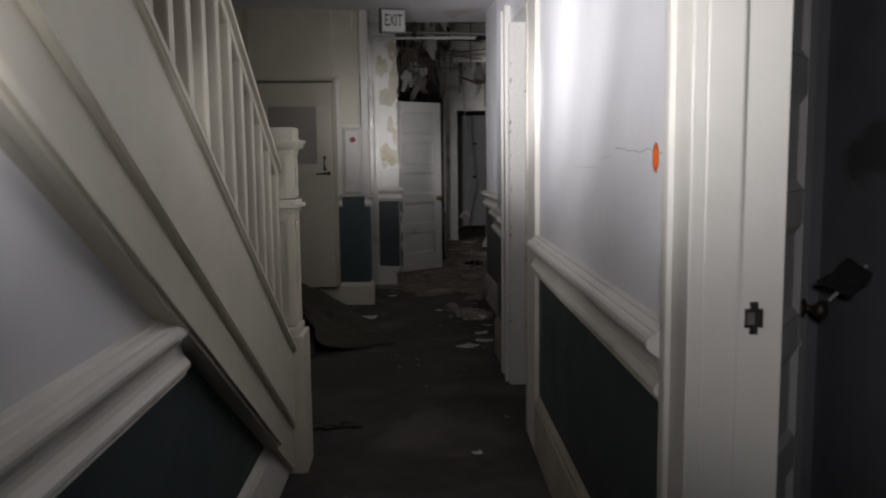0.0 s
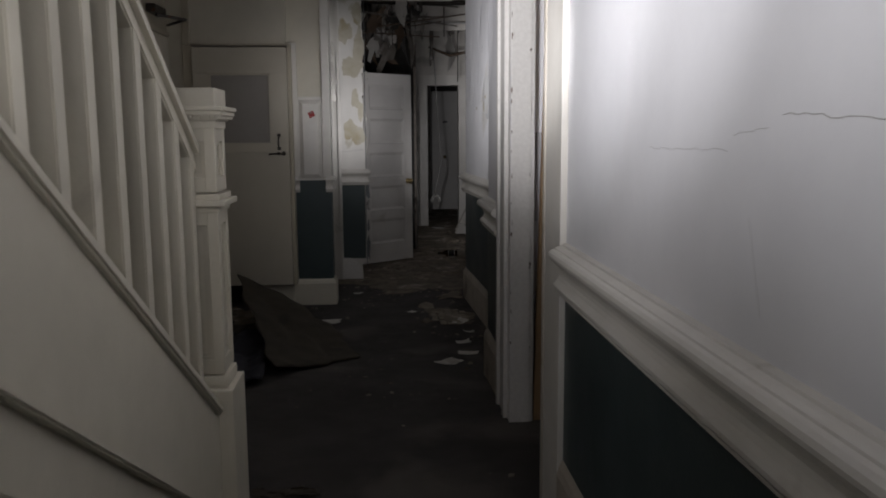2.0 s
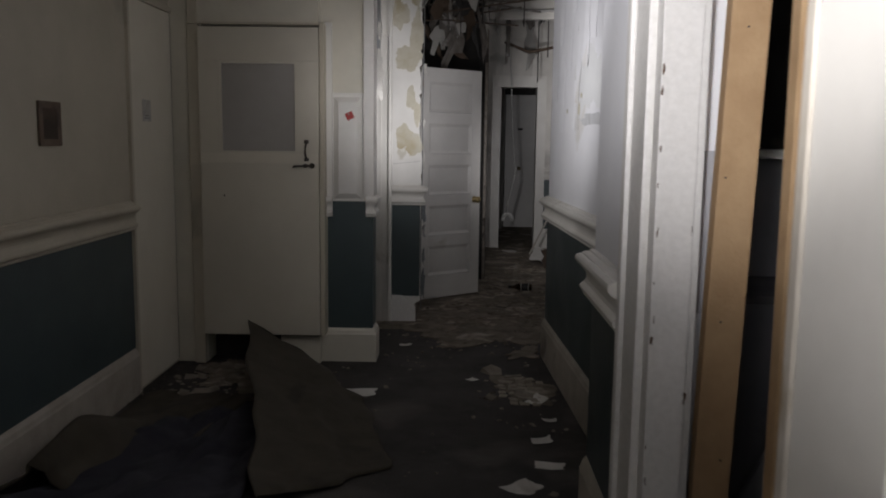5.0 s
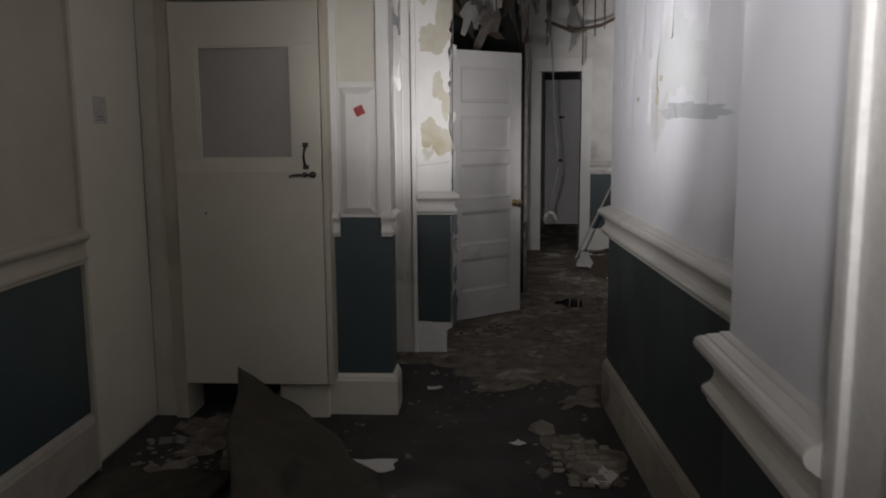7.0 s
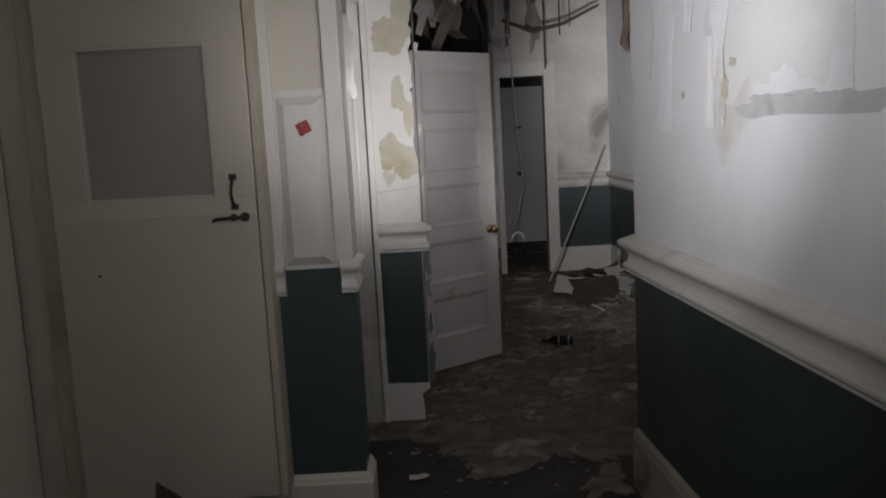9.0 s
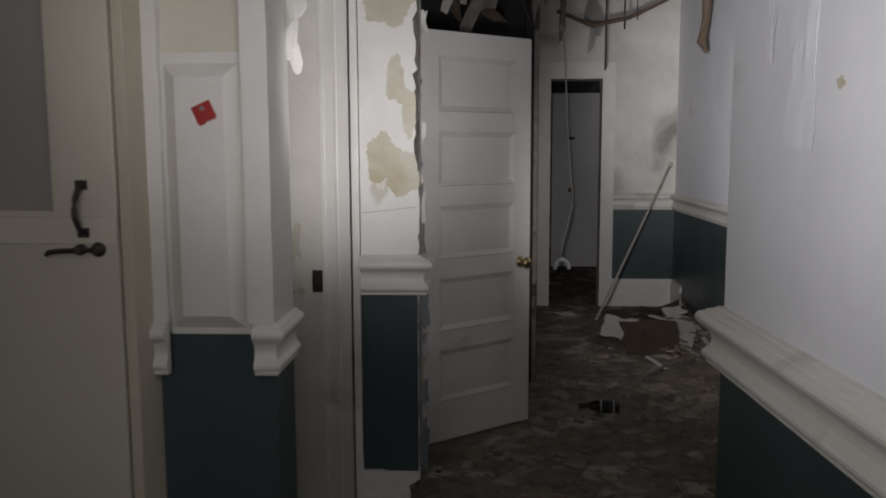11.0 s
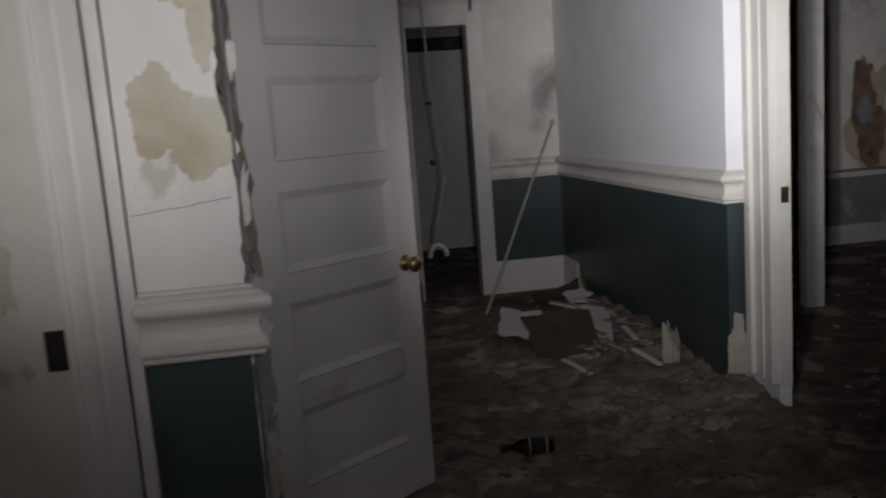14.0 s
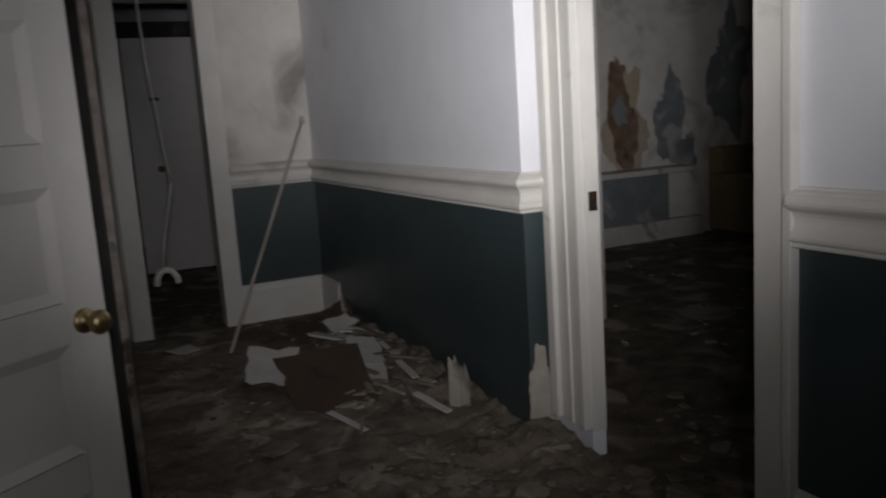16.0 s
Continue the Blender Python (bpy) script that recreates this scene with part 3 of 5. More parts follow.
    part("collar", collar(1.19, ((0.076, 0, 0.018), (0.094, 0.018, 0.034), (0.080, 0.034, 0.05))), M_STAIRP, nw)
    part("cap_moulding", collar(1.415, ((0.074, 0, 0.02), (0.080, 0.02, 0.034), (0.096, 0.034, 0.046), (0.101, 0.046, 0.058))), M_STAIRP, nw)
    bm = bmesh.new()
    for i in range(15):
        o = -0.084 + 0.012 * i
        for dx, dy in ((o, -0.088), (o, 0.088), (0.088, o), (-0.088, o)):
            box(bm, cx + dx - 0.004, cx + dx + 0.004, cy + dy - 0.004, cy + dy + 0.004, 1.440, 1.449, 0.0015)
    part("dentils", bm, M_STAIRP, nw)
    bm = collar(1.472, ((0.076, 0, 0.05),))
    part("cap", bm, M_STAIRP, nw)
    # wall under the flight
    bm = bmesh.new()
    for x0, x1 in ((-0.20, -0.17),):
        v = [bm.verts.new((x, y, z)) for x in (x0, x1) for y, z in ((-3.0, 0), (2.98, 0), (2.98, 0.15), (Y0, low(Y0)), (-3.0, 2.7))]
        bm.faces.new(v[:5])
        bm.faces.new(list(reversed(v[5:])))
        for i in range(5):
            j = (i + 1) % 5
            bm.faces.new((v[j], v[i], v[5 + i], v[5 + j]))
    structure("wall_understair", bm, M_WHITE, "white plaster wall under the staircase", "wall")
    x = -0.17
    bm = bmesh.new()
    v = [bm.verts.new((xx, y, z)) for xx in (x - 0.002, x + 0.003) for y, z in ((-3.0, 0), (2.9, 0), (2.9, 0.2), (1.745, RAIL0), (-3.0, RAIL0))]
    bm.faces.new(v[:5])
    bm.faces.new(list(reversed(v[5:])))
    for i in range(5):
        j = (i + 1) % 5
        bm.faces.new((v[j], v[i], v[5 + i], v[5 + j]))
    structure("dado_understair", bm, M_DADO, "dark teal painted lower wall under the stairs", "dado")
    structure("trim_rail_understair", run(bmesh.new(), RAILP, [(x, -3.0), (x, 1.62)]), M_TRIM, "moulded off-white chair rail under the stairs", "chair rail")
    structure("baseboard_understair", run(bmesh.new(), [(o, z + 0.13) for o, z in BASEP], [(x, -3.0), (x, 2.99)]), M_TRIM, "tall off-white skirting board under the stairs", "baseboard")
    return st


staircase()


# ---- doors ----
def panel_door(name, label, m, w, h, paint_m, knob_at, metal):
    d = thing(name, label, "door", kind="structure", m=m)
    T, S = 0.038, 0.108
    for x0 in (0.0, w - S):
        part("stile", box(bmesh.new(), x0, x0 + S, 0, T, 0.012, h, 0.002, m), paint_m, d)
    top, bottom, mid = 0.118, 0.205, 0.098
    ph = (h - 0.012 - top - bottom - 4 * mid) / 5
    z = 0.012
    rails = [(z, z + bottom)]
    z += bottom
    panels = []
    for i in range(5):
        panels.append((z, z + ph))
        z += ph
        rails.append((z, z + (mid if i < 4 else top)))
        z += mid
    for a, b in rails:
        part("rail", box(bmesh.new(), S, w - S, 0.0006, T - 0.0006, a, min(b, h), 0.0015, m), paint_m, d)
    for a, b in panels:
        bm = bmesh.new()
        box(bm, S, w - S, 0.0155, T - 0.0155, a, b, 0, m)
        for side in (0, 1):
            y0, y1 = (0.0012, 0.015) if side == 0 else (T - 0.0012, T - 0.015)
            e = 0.027
            o = [(S, a), (w - S, a), (w - S, b), (S, b)]
            i_ = [(S + e, a + e), (w - S - e, a + e), (w - S - e, b - e), (S + e, b - e)]
            vo = [bm.verts.new(m @ Vector((x, y0, zz))) for x, zz in o]
            vi = [bm.verts.new(m @ Vector((x, y1, zz))) for x, zz in i_]
            for q in range(4):
                bm.faces.new((vo[q], vo[(q + 1) % 4], vi[(q + 1) % 4], vi[q]))
        part("panel", bm, paint_m, d)
        # Dark line for the panel joint, with the panel-bottom shadow painted in.
        part("joint", box(bmesh.new(), S + 0.004, w - S - 0.01, 0.0, 0.003, a - 0.0013, a + 0.0013, 0, m), M_CRACK, d)
    kx, kz = knob_at
    for s in (-1, 1):
        base = m @ Matrix.Translation((kx, 0 if s < 0 else T, kz)) @ Matrix.Rotation(radians(90 * (1 if s < 0 else -1)), 4, "X")
        smooth(part("knob", lathe(bmesh.new(), [(0, 0), (0.030, 0), (0.030, 0.004), (0.022, 0.008), (0.011, 0.011), (0.010, 0.028), (0.018, 0.034), (0.027, 0.044), (0.029, 0.054), (0.024, 0.064), (0.012, 0.069), (0, 0.070)], base), metal, d, "tarnished metal knob"))
    part("latch_plate", box(bmesh.new(), w - 0.0005, w + 0.0015, 0.008, T - 0.008, kz - 0.05, kz + 0.05, 0, m), M_BRASS, d)
    part("keyhole", box(bmesh.new(), kx - 0.006, kx + 0.006, -0.0015, 0.001, kz - 0.115, kz - 0.09, 0.0005, m), M_PLASTIC, d)
    return d


DM = Matrix.Translation((0.11, 9.475, 0)) @ Matrix.Rotation(math.atan2(0.44, 0.543), 4, "Z")
panel_door("door_panel", "white five-panel door standing open with a brass knob", DM, 0.70, 2.04, M_DOOR, (0.635, 0.885), M_BRASS)
SM = Matrix.Translation((1.06, 1.50, 0)) @ Matrix.Rotation(math.atan2(0.68, 0.50), 4, "Z")
panel_door("door_side_room", "grey-white five-panel door ajar in a dark side room", SM, 0.83, 2.04, M_DOOR, (0.76, 0.95), M_IRON)


def closet_door():
    d = thing("door_closet", "cream flush door with a frosted pane and iron latch", "door", kind="structure")
    X0, X1, Z0, Z1, F = -1.128, -0.402, 0.195, 2.075, 7.36
    px0, px1, pz0, pz1 = -1.005, -0.535, 1.325, 1.875
    part("lower_panel", boxes((X0, X1, F, F + 0.042, Z0, pz0 - 0.06, 0.003)), M_CREAMDOOR, d)
    part("lock_rail", boxes((X0 + 0.002, X1 - 0.002, F - 0.001, F + 0.042, pz0 - 0.06, pz0, 0.002)), M_CREAMDOOR, d)
    part("top_rail", boxes((X0, X1, F, F + 0.042, pz1, Z1, 0.003)), M_CREAMDOOR, d)
    part("stile", boxes((X0, px0, F, F + 0.042, pz0, pz1, 0.002)), M_CREAMDOOR, d)
    part("stile", boxes((px1, X1, F, F + 0.042, pz0, pz1, 0.002)), M_CREAMDOOR, d)
    pane = part("pane", boxes((px0, px1, F + 0.018, F + 0.024, pz0, pz1)), M_FROST, d, "dusty frosted glass pane")
    bm = bmesh.new()
    e = 0.014
    for b in ((px0, px0 + e, pz0, pz1), (px1 - e, px1, pz0, pz1), (px0 + e, px1 - e, pz0, pz0 + e), (px0 + e, px1 - e, pz1 - e, pz1)):
        box(bm, b[0], b[1], F + 0.004, F + 0.018, b[2], b[3], 0.003)
    part("glazing_bead", bm, M_CREAMDOOR, d)
    h = part("pull_handle", tube(bmesh.new(), [(-0.478, F - 0.002, 1.292), (-0.478, F - 0.02, 1.300), (-0.480, F - 0.034, 1.325), (-0.480, F - 0.036, 1.345), (-0.478, F - 0.034, 1.365), (-0.476, F - 0.02, 1.388), (-0.476, F - 0.002, 1.396)], 0.0065, 8), M_IRON, d, "dark iron pull handle")
    smooth(h)
    for z in (1.290, 1.397):
        part("handle_plate", boxes((-0.492, -0.464, F - 0.004, F, z - 0.011, z + 0.011, 0.002)), M_IRON, d)
    bm = bmesh.new()
    tube(bm, [(-0.445, F - 0.014, 1.252), (-0.47, F - 0.016, 1.252), (-0.50, F - 0.018, 1.251), (-0.535, F - 0.02, 1.250), (-0.553, F - 0.022, 1.247), (-0.557, F - 0.022, 1.240)], 0.0058, 8)
    lathe(bm, [(0, 0), (0.013, 0), (0.013, 0.012), (0.009, 0.024), (0, 0.026)], pose(-0.485, F, 1.252, 90, 0, 0), 12)
    lathe(bm, [(0, 0), (0.017, 0), (0.017, 0.006), (0.009, 0.020), (0, 0.022)], pose(-0.445, F, 1.252, 90, 0, 0), 12)
    part("latch", bm, M_IRON, d, "rusty iron lever latch")
    part("nail", lathe(bmesh.new(), [(0, 0), (0.006, 0), (0.004, 0.003), (0, 0.004)], pose(-0.985, F, 1.065, 90, 0, 0), 8), M_IRON, d)
    return d


M_CREAMDOOR = paint("cream_door", (0.62, 0.575, 0.475), (0.57, 0.525, 0.43), (0.45, 0.42, 0.35), 0.36, 2.0, 0.05, 0.68)
closet_door()
structure("trim_closet", boxes((-1.20, -1.132, 7.385, 7.42, 0.0, 2.09, 0.004), (-1.20, -0.37, 7.385, 7.42, 2.092, 2.105, 0.003), (-0.398, -0.372, 7.37, 7.50, 0.19, 2.10, 0.003), (-1.20, -1.145, 7.40, 7.42, 2.105, CEIL, 0.003)), M_CREAM, "cream frame round the closet door", "trim")

# Added board; its near-black colour holds the shade of the hollow.
structure("wall_closet_back", boxes((-1.13, -0.41, 7.60, 7.64, 0.0, 2.09)), M_DARK, "back board coloured near-black as the shade in the closet's hollow", "wall")

# flush door in the left wall
d = thing("door_left", "cream flush door with a closer and small sign", "door", kind="structure")
part("leaf", boxes((XL - 0.03, XL + 0.012, 6.775, 7.406, 0.02, 2.15, 0.003)), M_CREAMDOOR, d)
# Added black strip where the hinge gap holds only shade.
part("door_seal", boxes((XL, XL + 0.008, 7.407, 7.419, 0.02, 2.15)), M_BLACK, d, "black strip painted in as the shade of the hinge gap")
part("frame", boxes((XL - 0.01, XL + 0.02, 6.745, 6.77, 0, 2.19, 0.003), (XL - 0.01, XL + 0.02, 6.745, 7.42, 2.155, 2.19, 0.003)), M_CREAM, d)
part("sign", boxes((XL + 0.012, XL + 0.015, 6.93, 7.05, 1.50, 1.62, 0.001)), M_PAPER, d, "small white paper sign")
part("sign_lines", boxes((XL + 0.0152, XL + 0.0158, 6.95, 7.03, 1.515, 1.522), (XL + 0.0152, XL + 0.0158, 6.96, 7.02, 1.53, 1.535)), M_CRACK, d)
cl = thing("door_closer", "dark metal door closer above a cream door", "door closer")
part("body", boxes((XL + 0.002, XL + 0.07, 6.86, 7.16, 2.27, 2.33, 0.012)), M_IRON, cl)
bm = bmesh.new()
obox(bm, (XL + 0.05, 6.95, 2.262), (XL + 0.22, 7.12, 2.245), 0.028, 0.02, bevel=0.006)
obox(bm, (XL + 0.22, 7.12, 2.25), (XL + 0.03, 7.34, 2.235), 0.024, 0.014, bevel=0.004)
part("arm", bm, M_IRON, cl)
pq = thing("wall_plaque", "small dark plaque with a faded reddish face on cream wall", "plaque")
part("frame", boxes((XL, XL + 0.012, 5.80, 5.99, 1.37, 1.56, 0.003)), M_OLDWOOD, pq)
part("face", boxes((XL + 0.0121, XL + 0.0135, 5.83, 5.95, 1.40, 1.53)), M_CARD, pq)

# ---- column beside the closet ----
CAPP = [(o * 0.72, 0.935 + (z - RAIL0) * 0.86) for o, z in RAILP]
structure("trim_column", boxes((-0.395, -0.338, 7.468, 7.50, RAIL1 - 0.01, 2.12, 0.003), (-0.142, -0.086, 7.462, 7.50, RAIL1 - 0.01, CEIL, 0.003), (-0.090, -0.078, 7.462, 7.66, RAIL1 - 0.01, CEIL, 0.003)), M_TRIM, "white painted pilaster strips", "trim")
bm = bmesh.new()
box(bm, -0.338, -0.142, 7.488, 7.50, 1.03, 1.70, 0.002)
for y0, g in ((7.489, 0.0), (7.464, 0.034)):
    ring = [bm.verts.new((x, y0, z)) for x, z in ((-0.332 + g, 1.045 + g), (-0.150 - g, 1.045 + g), (-0.150 - g, 1.676 - g), (-0.332 + g, 1.676 - g))]
    if g:
        bm.faces.new(ring)
        for q in range(4):
            bm.faces.new((low[q], low[(q + 1) % 4], ring[(q + 1) % 4], ring[q]))
    low = ring
structure("trim_panel", bm, M_TRIM, "white raised panel with nail holes", "panel")
structure("dado_column", run(bmesh.new(), [(-0.002, 0.0), (0.004, 0.0), (0.004, 1.032), (-0.002, 1.032)], [(-0.398, 7.50), (-0.09, 7.50), (-0.09, 7.68)]), M_DADO, "dark teal painted lower face of the column", "dado")
structure("baseboard_column", run(bmesh.new(), [(o * 1.3, z * 0.83) for o, z in BASEP], [(-0.41, 7.50), (-0.09, 7.50), (-0.09, 7.68)]), M_STAIRP, "white skirting round the column", "baseboard")
structure("trim_cap_left", run(bmesh.new(), CAPP, [(-0.395, 7.478), (-0.338, 7.478)]), M_TRIM, "moulded corbel end of a cut chair rail", "chair rail")
structure("trim_cap_right", run(bmesh.new(), CAPP, [(-0.128, 7.480), (-0.092, 7.480), (-0.092, 7.67)]), M_TRIM, "moulded corbel wrapping the column's corner", "chair rail")
tg = thing("red_bracket", "small folded red plastic bracket nailed to white panel", "bracket")
tm = pose(-0.228, 7.4615, 1.560, 90, -24, 0) @ Matrix.Scale(0.85, 4)
bm = bmesh.new()
box(bm, -0.028, 0.028, -0.022, 0.026, 0, 0.003, 0.001, tm)
box(bm, -0.026, -0.006, -0.029, -0.022, 0, 0.003, 0.001, tm)
box(bm, 0.0, 0.028, -0.028, -0.022, 0.003, 0.022, 0.001, tm)
part("plate", bm, M_RED, tg)
part("nail", lathe(bmesh.new(), [(0, 0.003), (0.007, 0.003), (0.006, 0.006), (0, 0.007)], tm @ Matrix.Translation((0.0, 0.012, 0)), 10), M_GREYMETAL, tg)

# ---- stub wall with ragged end ----
def stub_wall():
    rnd = random.Random(5)
    x0, z1 = -0.205, 3.24
    edge = []
    z = 0.0
    while z < z1:
        lean = 0.03 * noise.noise((0.3, z * 2.2, 1.0)) + rnd.uniform(-0.009, 0.009)
        edge.append((0.166 + lean - (0.035 if z < 0.16 else 0), z))
        z += rnd.uniform(0.018, 0.05)
    edge.append((0.166, z1))
    bm = bmesh.new()
    rows = []
    for y in (8.70, 8.725, 8.80, 8.95, 9.12, 9.30):
        k = {8.70: 0.0, 8.725: -0.014, 8.80: -0.024, 8.95: -0.012, 9.12: -0.02, 9.30: -0.03}[y]
        rows.append([bm.verts.new((x + k + (rnd.uniform(-0.005, 0.005)), y, zz)) for x, zz in edge])
    back0, back1 = [bm.verts.new((x0, y, zz)) for y, zz in ((8.70, 0), (8.70, z1))], [bm.verts.new((x0, y, zz)) for y, zz in ((9.30, 0), (9.30, z1))]
    bm.faces.new([back0[0]] + rows[0] + [back0[1]])
    bm.faces.new(list(reversed([back1[0]] + rows[-1] + [back1[1]])))
    for a, b in zip(rows, rows[1:]):
        for i in range(len(a) - 1):
            f = bm.faces.new((a[i], b[i], b[i + 1], a[i + 1]))
            f.material_index = 1
    bm.faces.new((back0[0], back0[1], back1[1], back1[0]))
    s = structure("wall_stub", bm, [M_STUB, M_RAGGED], "broken stub of plaster wall with a ragged end", "wall")
    return s


M_RAGGED = paint("ragged_plaster", (0.54, 0.50, 0.44), (0.36, 0.32, 0.26), (0.06, 0.05, 0.045), 0.85, 26, 0.8, 0.63, spread=0.03)
M_STUB = paint("flaking_white", (0.74, 0.72, 0.68), (0.68, 0.66, 0.62), (0.55, 0.52, 0.44), 0.6, 5, 0.2, 0.66, spread=0.03)
stub = stub_wall()
for i, (x, z, w, h) in enumerate(((0.03, 1.44, 0.13, 0.17), (0.105, 1.37, 0.12, 0.13), (0.085, 1.74, 0.07, 0.20), (0.13, 1.62, 0.05, 0.22), (0.06, 2.02, 0.20, 0.20), (0.12, 2.22, 0.10, 0.34), (-0.01, 2.36, 0.13, 0.22), (0.11, 2.52, 0.09, 0.2))):
    part("bare_patch", sheet(bmesh.new(), ragged(w, h, 40 + i, 56, 0.24), facing(x, 8.6995 - 0.0004 * i, z, "-y"), 0.0015), M_BARE, stub, "exposed olive-beige plaster patch")
structure("dado_stub", boxes((-0.06, 0.158, 8.697, 8.7, 0.20, 0.92)), M_DADO, "dark teal painted lower face of the stub wall", "dado")
structure("trim_rail_stub", run(bmesh.new(), RAILP, [(-0.06, 8.70), (0.163, 8.70), (0.163, 8.80)]), M_TRIM, "moulded off-white chair rail cut off at a ragged wall end", "chair rail")
bm = bmesh.new()
v = [(-0.06, 0), (0.13, 0), (0.10, 0.06), (0.125, 0.11), (0.05, 0.17), (0.02, 0.205), (-0.06, 0.205)]
a = [bm.verts.new((x, 8.68, z)) for x, z in v]
b = [bm.verts.new((x, 8.70, z)) for x, z in v]
bm.faces.new(a)
bm.faces.new(list(reversed(b)))
for i in range(len(v)):
    j = (i + 1) % len(v)
    bm.faces.new((a[j], a[i], b[i], b[j]))
structure("baseboard_stub", bm, M_CHIP, "broken white skirting at the stub wall", "baseboard")
bead = part("corner_bead", tube(bmesh.new(), [(0.172 + 0.012 * noise.noise((0.3, z * 0.13, 9)), 8.698, z * 0.1) for z in range(1, 31)], 0.004, 6), M_GREYMETAL, stub, "bent metal corner bead")
for i, (z, w, h) in enumerate(((0.86, 0.05, 0.16), (0.72, 0.03, 0.12), (0.30, 0.03, 0.20), (0.52, 0.025, 0.14), (1.25, 0.02, 0.14), (1.95, 0.03, 0.10), (1.55, 0.02, 0.1))):
    part("torn_flap", sheet(bmesh.new(), ragged(w, h, 70 + i, 16, 0.4), pose(0.18, 8.72, z, 90, 0, 35), 0.002, 0.02, i), M_BLUEPATCH if z < 0.9 else M_PAPER, stub)
# casing mouldings on the stub
bm = bmesh.new()
for x0, x1, d in ((-0.205, -0.188, 0.044), (-0.188, -0.165, 0.018), (-0.165, -0.15, 0.024), (-0.15, -0.14, 0.036), (-0.14, -0.112, 0.014), (-0.112, -0.10, 0.020), (-0.10, -0.088, 0.030), (-0.088, -0.06, 0.040)):
    box(bm, x0, x1, 8.70 - d, 8.70, 0, 2.63 if x0 > -0.16 else 2.04, 0.003)
structure("trim_casing_stub", bm, M_TRIM, "white moulded casing with several beads on the stub wall", "casing")
structure("trim_header", boxes((-0.30, -0.15, 8.62, 8.66, 2.05, 2.62, 0.004)), M_GREYMETAL, "grey stained metal panel over the door frame", "header")

sw = thing("light_switch", "ivory double switch plate on stained cream wall", "light switch")
# Brown rim that also paints in the plate's edge shadow.
part("backing", boxes((-0.440, -0.354, 8.657, 8.66, 1.177, 1.307, 0.001)), M_OLDWOOD, sw, "dark brown rim round the plate, edge shadow put into its colour")
part("plate", boxes((-0.437, -0.357, 8.652, 8.657, 1.18, 1.304, 0.0015)), M_SWITCH, sw)
for x in (-0.397,):
    for z in (1.222, 1.262):
        part("toggle", boxes((x - 0.005, x + 0.005, 8.645, 8.654, z - 0.008, z + 0.008, 0.002)), M_SWITCH, sw)
for z in (1.195, 1.288):
    part("screw", lathe(bmesh.new(), [(0, 0), (0.004, 0), (0.003, 0.002), (0, 0.002)], pose(-0.397, 8.654, z, 90, 0, 0), 8), M_IRON, sw)
for i, (x, z, w, h) in enumerate(((-0.305, 1.115, 0.045, 0.13), (-0.335, 0.925, 0.05, 0.04), (-0.29, 0.93, 0.03, 0.03))):
    tagged(part("bare_patch", sheet(bmesh.new(), ragged(w, h, 960 + i, 22, 0.45), facing(x, 8.6595, z, "-y"), 0.0015), M_BARE), "flaked patch of bare beige plaster", "paint flaking", "flaked patches")
cd = thing("conduit", "cream painted surface raceway above a light switch", "conduit")
part("channel", boxes((-0.372, -0.352, 8.645, 8.66, 1.304, 3.2, 0.003)), M_CREAM, cd)
sp = thing("strike_plate", "rusty iron strike plate on white door frame", "strike plate")
part("plate", boxes((-0.244, -0.204, 8.652, 8.66, 0.93, 1.015, 0.002)), M_IRON, sp)
part("keeper", boxes((-0.234, -0.216, 8.644, 8.652, 0.95, 0.995, 0.002)), M_IRON, sp)
for i, (z, w, h) in enumerate(((1.88, 0.05, 0.17), (1.72, 0.04, 0.12), (2.1, 0.03, 0.1))):
    fl = tagged(part("torn_wallpaper", sheet(bmesh.new(), ragged(w, h, 90 + i, 18, 0.45), pose(-0.062, 7.66, z, 90, 0, 20), 0.002, 0.012, i), M_PAPER), "torn scrap of pale wallpaper hanging at column edge", "wallpaper scrap", "wallpaper scraps")

# ---- exit sign, sprinkler pipe ----
xm = pose(0.16, 7.45, 2.615, 0, 0, 17)
ex = thing("exit_sign", "old box exit sign with dark letters under the ceiling", "exit sign", m=xm)
part("housing", box(bmesh.new(), -0.115, 0.115, -0.045, 0.045, -0.095, 0.124, 0.004, xm), M_GREYMETAL, ex)
part("face", box(bmesh.new(), -0.105, 0.105, -0.0475, -0.0455, -0.085, 0.105, 0.001, xm), M_PLASTIC, ex, "yellowed white face")
txt = bpy.data.curves.new("letters", "FONT")
txt.body, txt.size, txt.extrude, txt.align_x, txt.align_y = "EXIT", 0.105, 0.001, "CENTER", "CENTER"
to = new("letters", txt)
deps = bpy.context.evaluated_depsgraph_get()
tmesh = bpy.data.meshes.new_from_object(to.evaluated_get(deps))
bpy.data.objects.remove(to)
lt = new("letters", tmesh)
tmesh.materials.append(M_BLACK)
lt.parent = ex
lt.matrix_parent_inverse = Matrix.Identity(4)
lt.matrix_basis = pose(0, -0.0482, 0.01, 90, 0, 0) @ Matrix.Diagonal((0.78, 1.45, 1, 1))
pp = thing("sprinkler_pipe", "white painted pipe hung under the ceiling on a drop", "pipe")
part("pipe", tube(bmesh.new(), [(-0.16, 8.30, 2.60), (0.3, 8.30, 2.597), (0.7, 8.30, 2.594), (0.98, 8.30, 2.592)], 0.018, 10), M_PIPE, pp)
part("drop", tube(bmesh.new(), [(0.36, 8.20, 2.74), (0.36, 8.21, 2.66), (0.36, 8.29, 2.61)], 0.021, 10), M_IRON, pp)
